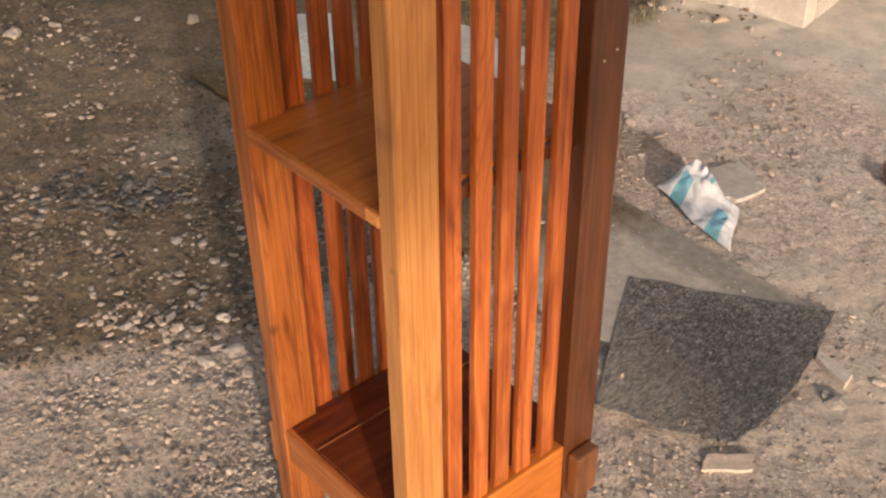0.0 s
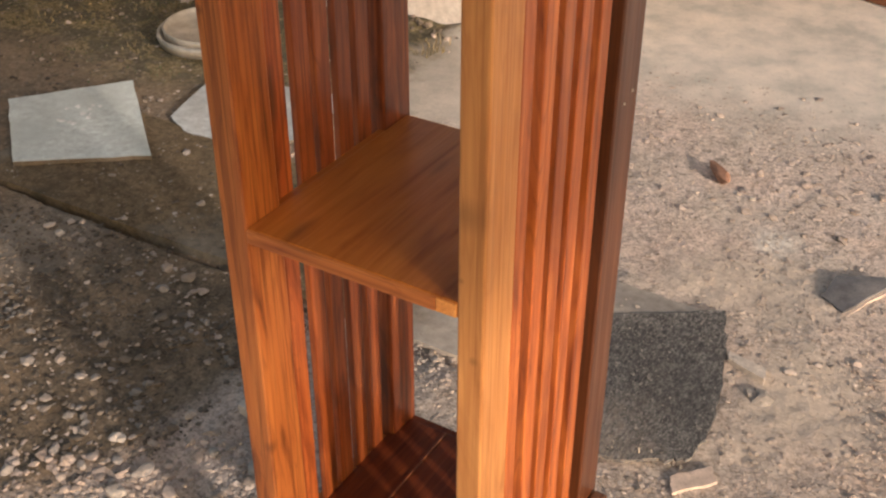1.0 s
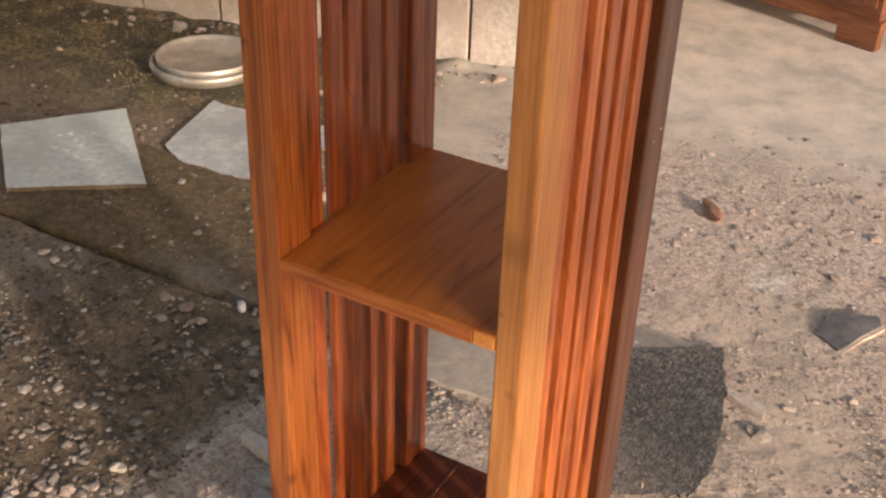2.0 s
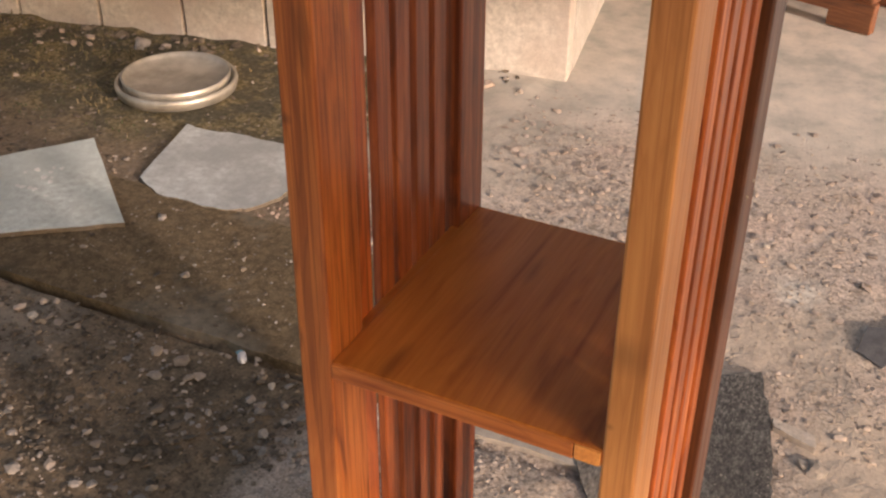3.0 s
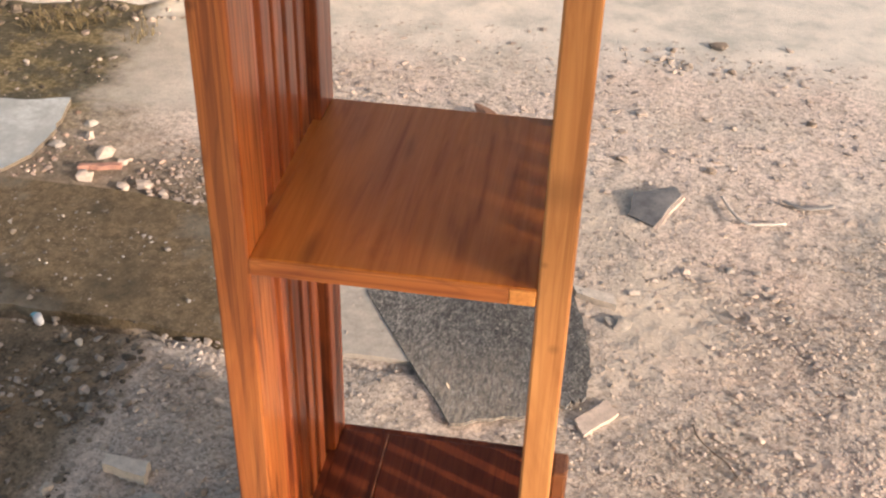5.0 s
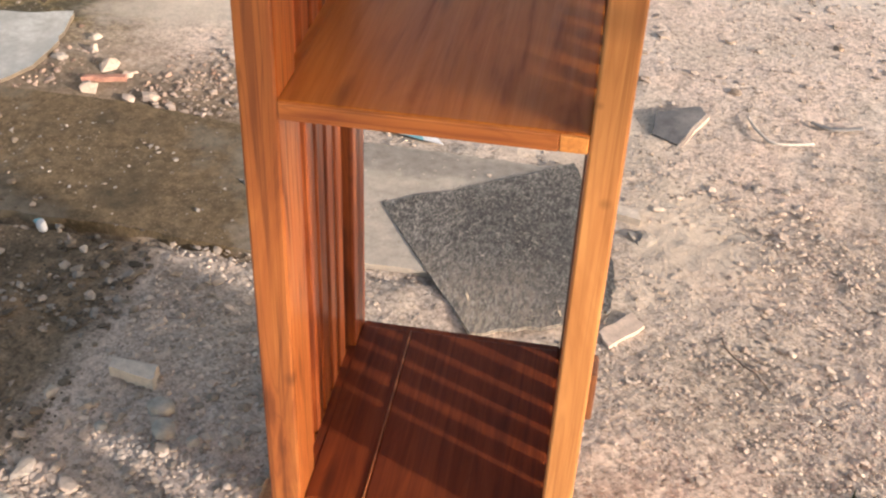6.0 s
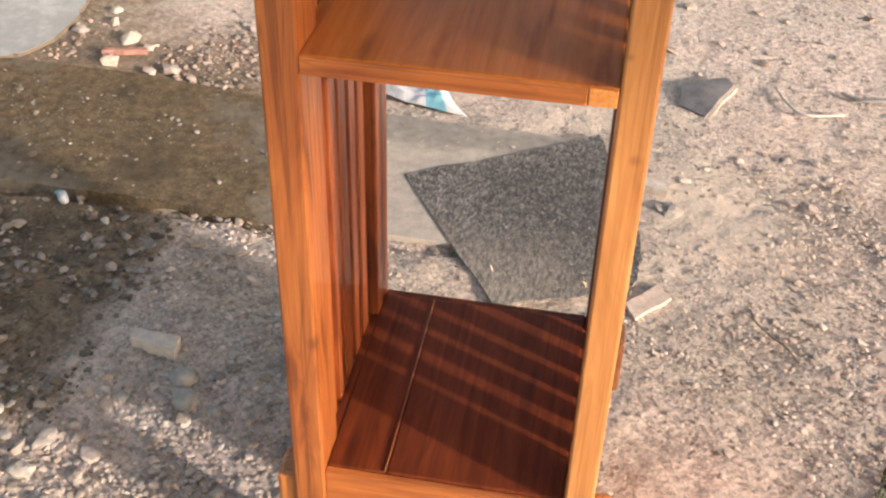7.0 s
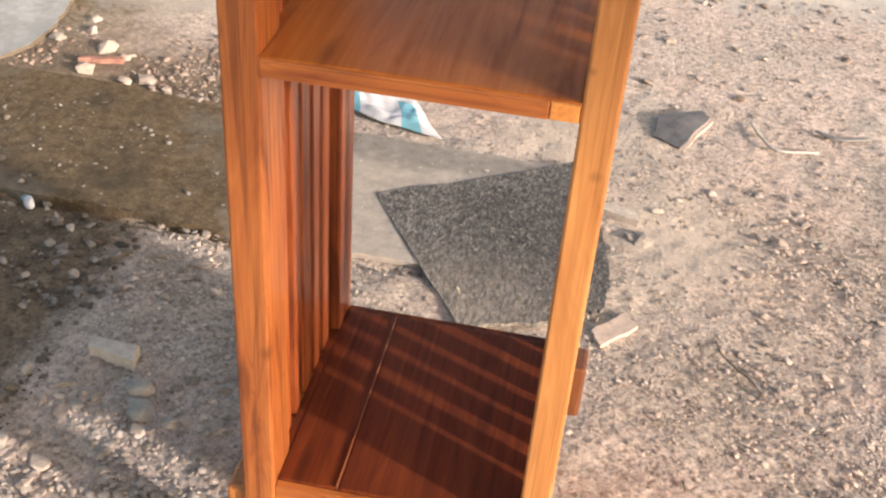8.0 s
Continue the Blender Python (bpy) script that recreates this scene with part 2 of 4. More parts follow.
def slab_material(name, tone, dirt, amount, rough=0.8):
    s = Net(name, rough, 0.3)
    p = s.coords(world_space=True)
    n1, n2, n3 = s.noise(p, 4, 6, 0.65), s.noise(p, 38, 5, 0.7), s.noise(p, 190, 3, 0.7)
    col = s.ramp(n2, (0.32, tuple(c * 0.70 for c in tone)), (0.68, tuple(min(1, c * 1.18) for c in tone)))
    col = s.mix(s.math("MULTIPLY", s.ramp(n1, (0.42, 0.0), (0.62, 1.0)), amount), col, dirt)
    col = s.mix(s.math("MULTIPLY", s.ramp(n3, (0.55, 0.0), (0.66, 1.0)), 0.45), col, tuple(c * 0.5 for c in tone))
    s.bump(s.math("ADD", n2, s.math("MULTIPLY", n3, 0.6)), 0.35, 0.003)
    return s.done(col)


GROUND = ground_material()
PEBBLE_PALE = stone_material("pale_pebbles", (0.45, 0.372, 0.312), (0.66, 0.555, 0.47))
PEBBLE_GREY = stone_material("grey_pebbles", (0.28, 0.232, 0.19), (0.52, 0.435, 0.365))
PEBBLE_DARK = stone_material("dark_clods", (0.078, 0.062, 0.047), (0.247, 0.202, 0.156))
PEBBLE_DARK2 = stone_material("felt_grit", (0.16, 0.15, 0.14), (0.38, 0.35, 0.32))
RUBBLE = stone_material("pink_rubble", (0.34, 0.22, 0.16), (0.56, 0.44, 0.36))
CRUMB = stone_material("sand_crumbs", (0.40, 0.325, 0.275), (0.54, 0.445, 0.385), 0.95)
STONE_PALE = stone_material("pale_stone", (0.32, 0.28, 0.24), (0.46, 0.41, 0.355), 0.8, 60)
STONE_PINK = stone_material("pinkish_stone", (0.36, 0.285, 0.235), (0.56, 0.46, 0.385), 0.85, 60)
EARTHLUMP = stone_material("brown_earth_lump", (0.20, 0.155, 0.12), (0.34, 0.27, 0.215), 0.95, 60)
CHIPS = stone_material("dark_chippings", (0.045, 0.044, 0.043), (0.17, 0.16, 0.15))
COBBLE = stone_material("grey_cobble", (0.38, 0.345, 0.305), (0.48, 0.44, 0.39), 0.85, 60)
STONE_GREY = stone_material("grey_stone", (0.24, 0.215, 0.19), (0.36, 0.32, 0.285), 0.85, 60)
MARBLE = slab_material("worn_marble", (0.70, 0.76, 0.74), (0.53, 0.585, 0.57), 0.75, 0.45)
SPOTS = slab_material("white_paint_spots", (0.86, 0.87, 0.85), (0.80, 0.80, 0.78), 0.3)
GRANITE = slab_material("speckled_granite", (0.55, 0.575, 0.575), (0.36, 0.375, 0.375), 0.8, 0.6)


def strip_material():
    s = Net("soiled_concrete", 0.85, 0.3)
    p = s.coords(world_space=True)
    sep = s.n("SeparateXYZ")
    s.put(sep, 0, p)
    n1, n2, n3 = s.noise(p, 3.5, 6, 0.65), s.noise(p, 38, 5, 0.7), s.noise(p, 170, 3, 0.7)
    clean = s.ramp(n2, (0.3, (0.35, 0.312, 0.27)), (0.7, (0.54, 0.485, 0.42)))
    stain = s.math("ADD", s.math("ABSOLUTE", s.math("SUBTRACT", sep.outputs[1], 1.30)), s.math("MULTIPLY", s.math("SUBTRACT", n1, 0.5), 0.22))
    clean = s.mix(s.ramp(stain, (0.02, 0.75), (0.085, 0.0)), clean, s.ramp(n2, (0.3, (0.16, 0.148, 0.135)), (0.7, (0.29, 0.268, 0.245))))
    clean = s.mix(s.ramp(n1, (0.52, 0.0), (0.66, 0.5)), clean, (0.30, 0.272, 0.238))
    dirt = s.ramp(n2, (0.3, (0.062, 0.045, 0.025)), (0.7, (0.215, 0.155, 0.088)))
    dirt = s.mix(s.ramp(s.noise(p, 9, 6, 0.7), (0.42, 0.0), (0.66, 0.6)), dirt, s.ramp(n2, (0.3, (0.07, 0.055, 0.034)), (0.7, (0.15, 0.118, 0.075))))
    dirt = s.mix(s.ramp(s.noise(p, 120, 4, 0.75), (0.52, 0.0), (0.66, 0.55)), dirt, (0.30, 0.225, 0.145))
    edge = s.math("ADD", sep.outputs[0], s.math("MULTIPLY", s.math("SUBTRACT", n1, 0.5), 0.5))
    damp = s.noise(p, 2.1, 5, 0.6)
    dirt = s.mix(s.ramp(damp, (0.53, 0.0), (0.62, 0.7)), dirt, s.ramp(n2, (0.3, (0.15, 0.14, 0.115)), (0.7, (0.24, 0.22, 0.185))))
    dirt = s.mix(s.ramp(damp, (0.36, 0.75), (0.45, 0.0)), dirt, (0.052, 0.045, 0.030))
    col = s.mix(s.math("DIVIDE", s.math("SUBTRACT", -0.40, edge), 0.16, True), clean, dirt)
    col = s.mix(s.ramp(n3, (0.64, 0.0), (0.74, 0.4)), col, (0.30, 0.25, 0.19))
    s.bump(s.math("ADD", n2, s.math("MULTIPLY", n3, 0.7)), 0.4, 0.003)
    return s.done(col)


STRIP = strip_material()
WALLM = slab_material("weathered_render", (0.60, 0.555, 0.505), (0.50, 0.43, 0.385), 0.8)


def felt_material():
    m = Net("tar_felt", 0.85, 0.3)
    p = m.coords(world_space=True)
    n1, n2, n3 = m.noise(p, 5, 5, 0.65), m.noise(p, 62, 6, 0.8), m.noise(p, 230, 3, 0.7)
    col = m.ramp(n2, (0.34, (0.048, 0.047, 0.047)), (0.5, (0.115, 0.112, 0.110)), (0.66, (0.26, 0.25, 0.24)))
    col = m.mix(m.ramp(n1, (0.40, 0.6), (0.58, 0.0)), col, (0.095, 0.094, 0.096))
    worn = m.n("VectorMath", operation="DISTANCE")
    m.put(worn, 0, p)
    worn.inputs[1].default_value = (0.13, 1.06, 0.01)
    wr = m.math("ADD", worn.outputs["Value"], m.math("MULTIPLY", m.math("SUBTRACT", n1, 0.5), 0.5))
    col = m.mix(m.ramp(wr, (0.08, 0.7), (0.26, 0.0)), col, m.ramp(n2, (0.4, (0.05, 0.05, 0.053)), (0.66, (0.125, 0.122, 0.12))))
    tufts = m.noise(m.coords((1.0, 0.42, 1.0), world_space=True), 150, 5, 0.8)
    col = m.mix(m.math("MULTIPLY", m.ramp(tufts, (0.52, 0.0), (0.62, 0.85)), m.ramp(wr, (0.12, 0.35), (0.36, 1.0))), col, (0.45, 0.43, 0.40))
    col = m.mix(m.ramp(tufts, (0.36, 0.85), (0.49, 0.0)), col, (0.036, 0.035, 0.035))
    col = m.mix(m.ramp(n3, (0.6, 0.0), (0.72, 0.7)), col, (0.34, 0.31, 0.28))
    frayed = m.n("VectorMath", operation="DISTANCE")
    m.put(frayed, 0, p)
    frayed.inputs[1].default_value = (-0.03, 0.66, 0.01)
    fr = m.math("ADD", frayed.outputs["Value"], m.math("MULTIPLY", m.math("SUBTRACT", n1, 0.5), 0.45))
    straw = m.noise(m.coords((1.0, 0.30, 1.0), world_space=True), 160, 3, 0.6)
    col = m.mix(m.math("MULTIPLY", m.ramp(fr, (0.05, 0.85), (0.34, 0.0)), m.ramp(straw, (0.42, 0.25), (0.60, 1.0))), col, (0.40, 0.345, 0.29))
    flecks = m.voronoi(p, 120)
    col = m.mix(m.math("MULTIPLY", m.ramp(flecks, (0.10, 1.0), (0.18, 0.0)), m.ramp(n1, (0.48, 0.0), (0.58, 0.9))), col, (0.50, 0.50, 0.49))
    m.bump(m.math("ADD", n2, m.math("MULTIPLY", n3, 0.6)), 0.8, 0.006)
    return m.done(col)


MATM = felt_material()
RETURNM = slab_material("stained_render", (0.50, 0.475, 0.44), (0.40, 0.36, 0.32), 0.8)
BRICKM = slab_material("pale_fired_clay", (0.66, 0.53, 0.44), (0.56, 0.45, 0.37), 0.4)
BRICKGREY = slab_material("grey_fired_clay", (0.60, 0.53, 0.46), (0.52, 0.46, 0.40), 0.4)
BRICKDULL = slab_material("dull_fired_clay", (0.70, 0.615, 0.53), (0.60, 0.525, 0.445), 0.3)
REDROCK = slab_material("red_clay", (0.33, 0.18, 0.12), (0.28, 0.165, 0.115), 0.5)
PINKCLAY = slab_material("pink_clay", (0.48, 0.25, 0.19), (0.40, 0.25, 0.2), 0.5)
FURROWM = slab_material("furrow_shade", (0.19, 0.15, 0.12), (0.26, 0.21, 0.17), 0.5)
EDGEDIRT = slab_material("soil_stained_edge", (0.20, 0.165, 0.125), (0.15, 0.12, 0.09), 0.6)
DARKROCK = slab_material("charred_tile", (0.135, 0.135, 0.145), (0.30, 0.285, 0.275), 0.8)


def metal_material():
    m = Net("dull_aluminium", 0.42)
    p = m.coords()
    n1 = m.noise(p, 9, 5, 0.6)
    m.b.inputs["Metallic"].default_value = 0.6
    m.bump(m.noise(p, 60, 3), 0.08, 0.002)
    return m.done(m.ramp(n1, (0.35, (0.36, 0.33, 0.28)), (0.65, (0.60, 0.57, 0.51))), m.ramp(n1, (0.3, 0.6), (0.7, 0.36)))


ALU = metal_material()


def bag_material(name, colour):
    b = Net(name, 0.55, 0.4)
    p = b.coords(world_space=True)
    n1 = b.noise(p, 25, 5, 0.6)
    b.bump(b.noise(p, 45, 4, 0.6), 0.3, 0.004)
    return b.done(b.mix(1.0, colour, b.ramp(n1, (0.3, 0.75), (0.7, 1.1)), "MULTIPLY"))


BAGWHITE = bag_material("white_woven_plastic", (0.64, 0.64, 0.675))
BAGBLUE = bag_material("blue_print", (0.20, 0.44, 0.55))
WIREM = bag_material("pale_cord", (0.62, 0.57, 0.52))
GREYSTRIPM = bag_material("dull_grey", (0.26, 0.245, 0.24))
STRAWM = bag_material("dry_straw", (0.56, 0.47, 0.36))
GRASSM = bag_material("dry_grass", (0.22, 0.17, 0.085))
GRASSG = bag_material("green_grass", (0.055, 0.075, 0.025))

# ---- mesh helpers ----


def link_mesh(name, bm, mat, parent=None, label="", smooth=False):
    me = bpy.data.meshes.new(name)
    bm.normal_update()
    bm.to_mesh(me)
    bm.free()
    for f in me.polygons:
        f.use_smooth = smooth
    me.materials.append(mat)
    ob = new(name, me)
    if parent is not None:
        ob.parent = parent
    if label:
        tagged(ob, label)
    return ob


def part(name, bm, mat, parent, label="", smooth=False):
    return link_mesh(name, bm, mat, parent, label, smooth)


def base(name, m=None):
    e = new(name)
    if m is not None:
        e.matrix_world = m
    return e


def block(x0, x1, y0, y1, z0, z1, bevel=0.003, seg=2):
    bm = bmesh.new()
    bmesh.ops.create_cube(bm, size=1)
    for v in bm.verts:
        v.co = Vector(((x0, x1)[v.co.x > 0], (y0, y1)[v.co.y > 0], (z0, z1)[v.co.z > 0]))
    if bevel:
        bmesh.ops.bevel(bm, geom=bm.edges[:], offset=bevel, segments=seg, affect="EDGES", profile=0.5)
    return bm


def slab(outline, z0, z1, bevel=0.003, wobble=0.0, seed=0, cuts=0):
    """A flat slab from a short outline; wobble roughens its broken edges."""
    rng = random.Random(seed)
    pts = []
    n = len(outline)
    for i in range(n):
        a, b = Vector(outline[i]), Vector(outline[(i + 1) % n])
        for k in range(cuts + 1):
            p = a.lerp(b, k / (cuts + 1))
            if k and wobble:
                p = p + Vector((rng.uniform(-1, 1), rng.uniform(-1, 1))) * wobble
            pts.append(p)
    bm = bmesh.new()
    lo = [bm.verts.new((p.x, p.y, z0)) for p in pts]
    f = bm.faces.new(lo)
    r = bmesh.ops.extrude_face_region(bm, geom=[f])
    top = [v for v in r["geom"] if isinstance(v, bmesh.types.BMVert)]
    for v in top:
        v.co.z = z1
    bmesh.ops.recalc_face_normals(bm, faces=bm.faces[:])
    if bevel:
        es = [e for e in bm.edges if e.verts[0].co.z == z1 and e.verts[1].co.z == z1]
        bmesh.ops.bevel(bm, geom=es, offset=bevel, segments=2, affect="EDGES", profile=0.5)
    return bm


def rock(r, seed, flat=0.6, sub=2, rough=0.35):
    rng = random.Random(seed)
    bm = bmesh.new()
    bmesh.ops.create_icosphere(bm, subdivisions=sub, radius=1)
    off = Vector((rng.uniform(0, 50), rng.uniform(0, 50), rng.uniform(0, 50)))
    sx, sy = rng.uniform(0.75, 1.3), rng.uniform(0.7, 1.2)
    cuts = [Vector((rng.uniform(-1, 1), rng.uniform(-1, 1), rng.uniform(-0.3, 0.9))).normalized() for k in range(7)]
    for v in bm.verts:
        d = 1 + rough * noise.noise(v.co * 1.3 + off) + 0.4 * rough * noise.noise(v.co * 3.1 + off)
        q = v.co * d
        for cut in cuts:
            over = q.dot(cut) - 0.66
            if over > 0:
                q = q - cut * over
        v.co = Vector((q.x * sx * r, q.y * sy * r, max(-0.7, min(0.7, q.z)) * flat * r))
    return bm


def lattice(x, y, cell, seed):
    """Smooth value noise on arrays, from -1 to 1."""
    gx, gy = x / cell, y / cell
    ix, iy = np.floor(gx).astype(np.int64), np.floor(gy).astype(np.int64)
    fx, fy = gx - ix, gy - iy
    fx, fy = fx * fx * (3 - 2 * fx), fy * fy * (3 - 2 * fy)

    def h(a, b):
        k = (a * 374761393 + b * 668265263 + seed * 1442695) & 0x7FFFFFFF
        k = ((k ^ (k >> 13)) * 1274126177) & 0x7FFFFFFF
        return (k ^ (k >> 16)) % 65536 / 32767.5 - 1

    return (h(ix, iy) * (1 - fx) + h(ix + 1, iy) * fx) * (1 - fy) + (h(ix, iy + 1) * (1 - fx) + h(ix + 1, iy + 1) * fx) * fy


def ground_height(x, y):
    x, y = np.asarray(x, float), np.asarray(y, float)
    z = 0.006 * lattice(x, y, 0.7, 1) + 0.0045 * (1 - 0.8 * np.clip((y - 1.3) / 0.6, 0, 1)) * lattice(x, y, 0.17, 2) + np.clip((2.3 - y) / 1.2, 0.25, 1) * (0.0030 * lattice(x, y, 0.06, 3) + 0.0022 * lattice(x, y, 0.028, 4))
    z = z + np.clip((y - 1.2) / 0.4, 0, 1) * np.clip((x + 1.2) / 0.3, 0, 1) * 0.5 * (0.003 * np.abs(lattice(x, y, 0.11, 7)) ** 2 + 0.004 * np.abs(lattice(x, y, 0.045, 8)) ** 2 + 0.003 * lattice(x, y, 0.024, 18) ** 2)
    foot = np.abs(y - (2.705 + 0.19 * (x + 0.879)))
    z = z + np.exp(-((foot / 0.08) ** 2)) * (x < -0.9) * (0.012 + 0.016 * lattice(x, y, 0.09, 12))
    calm = np.clip((y - 2.2) / 0.5, 0, 1) * np.clip((x + 1.0) / 0.3, 0, 1)
    inside = np.clip((x + 3.55) / 0.15, 0, 1) * np.clip((1.62 - x) / 0.15, 0, 1) * np.clip((y + 0.76) / 0.15, 0, 1) * np.clip((4.1 - y) / 0.15, 0, 1)
    z = z * (1 - 0.9 * calm) * inside - 0.006
    z = z + 0.009 * np.exp(-(((y - 0.77) / 0.07) ** 4)) * np.clip((x + 0.40) / 0.08, 0, 1) * np.clip((0.05 - x) / 0.1, 0, 1)
    groove = np.exp(-(((y - (0.853 + 0.03 * np.clip((-0.45 - x) / 0.4, 0, 1))) / 0.013) ** 2)) * ((x > -2.0) & (x < -0.02))
    return z - np.where(x < -0.36, 0.03, 0.012) * groove


# ---- ground ----
near_x, near_y = np.arange(-3.6, 1.7, 0.0115), np.arange(-0.8, 4.2, 0.0115)
far = np.array([0.3, 1, 2.5, 6, 15, 40, 120, 400, 1500.0])
gx = np.concatenate([near_x[0] - far[::-1], near_x, near_x[-1] + far])
gy = np.concatenate([near_y[0] - far[::-1], near_y, near_y[-1] + far])
X, Y = np.meshgrid(gx, gy)
Z = ground_height(X, Y)
nx, ny = len(gx), len(gy)
idx = np.arange(nx * ny).reshape(ny, nx)
quads = np.stack([idx[:-1, :-1], idx[:-1, 1:], idx[1:, 1:], idx[1:, :-1]], -1).reshape(-1, 4)
me = bpy.data.meshes.new("ground")
me.from_pydata(np.stack([X, Y, Z], -1).reshape(-1, 3).tolist(), [], quads.tolist())
me.polygons.foreach_set("use_smooth", np.ones(len(quads), bool))
me.materials.append(GROUND)
tagged(new("ground", me), "uneven yard of sandy gravel, dark soil and concrete", "ground", kind="structure")

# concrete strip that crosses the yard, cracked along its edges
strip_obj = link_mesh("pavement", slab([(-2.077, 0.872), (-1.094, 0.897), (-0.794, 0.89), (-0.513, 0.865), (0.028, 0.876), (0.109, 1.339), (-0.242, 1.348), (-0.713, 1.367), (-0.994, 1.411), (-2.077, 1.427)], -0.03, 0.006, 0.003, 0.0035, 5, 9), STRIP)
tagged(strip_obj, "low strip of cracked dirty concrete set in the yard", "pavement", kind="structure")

# ---- unseen sloping roof, added so its edge shades what stands above knee height ----
shed = base("shade_roof", Matrix.Translation((SUN_AZ[0] * 5.0, SUN_AZ[1] * 5.0, 0)) @ Matrix.Rotation(math.atan2(SUN_AZ[1], SUN_AZ[0]), 4, "Z"))
tagged(shed, "unseen sloping roof on posts, added to shade the upper stand", "shed", kind="structure")


def roof_sheet():
    bm = block(0, 2.7, -6, 8, 0, 0.06, 0)
    for v in bm.verts:
        v.co.z += SHADE_EDGE_Z + v.co.x * math.tan(radians(30))
    return bm


SHADE_EDGE_Z = 2.165
part("roof", roof_sheet(), STRIP, shed)
for px, py in ((0.08, -5.8), (0.08, 7.8), (2.6, -5.8), (2.6, 7.8)):
    part("post", block(px - 0.06, px + 0.06, py - 0.06, py + 0.06, -0.02, SHADE_EDGE_Z + px * math.tan(radians(30)) + 0.02, 0.004), WOOD_X, shed)

# ---- back wall of cast panels ----
wall = base("wall_north")
tagged(wall, "low weathered wall of pale upright concrete panels", "wall", kind="structure")
wdir = Vector((1, 0.19, 0)).normalized()
p0 = Vector((-0.879, 2.741, 0))
edges_s = [0.0, 0.44, 0.815, 1.18, 1.53, 1.90, 2.27, 2.64, 3.01, 3.38, 3.75]
for i in range(len(edges_s) - 1):
    bm = block(-edges_s[i + 1] + 0.006, -edges_s[i] - 0.006, 0, 0.10, -0.05, 1.9, 0.006)
    ob = part("panel", bm, WALLM, wall)
    ang = math.atan2(wdir.y, wdir.x)
    ob.matrix_world = Matrix.Translation(p0) @ Matrix.Rotation(ang, 4, "Z")
ob = part("return_panel", block(-0.10, -0.004, 0.112, 2.4, -0.05, 1.9, 0.006), RETURNM, wall)
ob.matrix_world = Matrix.Translation(p0) @ Matrix.Rotation(ang, 4, "Z")
bm = block(-3.75, -0.01, 0.03, 0.10, -0.05, 1.88, 0)
ob = part("core", bm, STRIP, wall)
ob.matrix_world = Matrix.Translation(p0) @ Matrix.Rotation(ang, 4, "Z")

# ---- the slatted stand ----
LIFT = 0.065  # height of the stand's own origin over the ground
stand = base("shelf_stand", Matrix.Translation((0, 0, LIFT)))
tagged(stand, "tall varnished teak shelf stand with slatted sides standing on gravel", "shelf")
TOP = 1.46
# each side: two posts, five slats between two rails; the slats are not quite evenly set
SIDES = {-1: dict(out=0.2025, back=0.328, deep=0.072, slat=(-0.1835, -0.1715), rail_foot=0.145),
         1: dict(out=0.1975, back=0.356, deep=0.074, slat=(0.1725, 0.1870), rail_foot=-0.05)}
# each slat: the middle of its width and half of that width
SLATS = {-1: [(0.0999, 0.0166), (0.1542, 0.0166), (0.1995, 0.0166), (0.2473, 0.0166), (0.2936, 0.0166)],
         1: [(0.1075, 0.0148), (0.1640, 0.0158), (0.2125, 0.0155), (0.2635, 0.0166), (0.3210, 0.0156)]}
for sx, side in SIDES.items():
    for y0 in (0.0, side["back"]):
        out = side["out"]
        xs = sorted((sx * 0.16, sx * out))
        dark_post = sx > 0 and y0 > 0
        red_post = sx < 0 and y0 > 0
        post_wood = WOOD_BROWN if dark_post else WOOD_INNER_SHADE if red_post else WOOD_SPOT if sx > 0 else WOOD_KNOT
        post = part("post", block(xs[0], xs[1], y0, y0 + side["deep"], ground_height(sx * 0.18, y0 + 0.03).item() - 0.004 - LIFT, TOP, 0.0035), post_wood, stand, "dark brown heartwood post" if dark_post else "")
        if dark_post:
            for ny, nz in ((0.382, 0.935), (0.408, 0.945)):
                nail = bmesh.new()
                bmesh.ops.create_icosphere(nail, subdivisions=1, radius=0.0026, matrix=Matrix.Translation((out, ny, nz)))
                part("nail", nail, ALU, post, "small pale nail head")
        fs = sorted((sx * out, sx * (out + 0.028)))
        part("foot_block", block(fs[0], fs[1], y0 + 0.008, y0 + 0.064, 0.072, 0.174, 0.006), WOOD_FOOT if y0 > 0 else WOOD_UP, stand)
    y1, y2 = side["deep"], side["back"]
    for yc, half in SLATS[sx]:
        part("slat", block(side["slat"][0], side["slat"][1], yc - half, yc + half, 0.18, TOP - 0.06, 0.002), WOOD_INNER_SHADE if sx < 0 else WOOD_SLAT, stand)
    rs = sorted((sx * 0.166, sx * 0.196))
    part("bottom_rail", block(rs[0], rs[1], y1, y2, side["rail_foot"], 0.194, 0.003), WOOD_Y, stand)
    part("top_rail", block(rs[0], rs[1], y1, y2, TOP - 0.065, TOP - 0.005, 0.003), WOOD_Y, stand)
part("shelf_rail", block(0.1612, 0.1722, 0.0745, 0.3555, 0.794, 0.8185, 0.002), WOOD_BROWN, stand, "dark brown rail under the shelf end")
part("front_rail", block(-0.16, 0.16, 0.003, 0.015, 0.128, 0.2005, 0.002), WOOD_X, stand)
part("back_rail", block(-0.16, 0.16, 0.380, 0.398, 0.15, 0.198, 0.003), WOOD_Y_SHADE, stand)


def joined(*bms):
    """Several closed pieces glued into one mesh."""
    whole = bmesh.new()
    for b in bms:
        tmp = bpy.data.meshes.new("piece")
        b.to_mesh(tmp)
        b.free()
        whole.from_mesh(tmp)
        bpy.data.meshes.remove(tmp)
    return whole


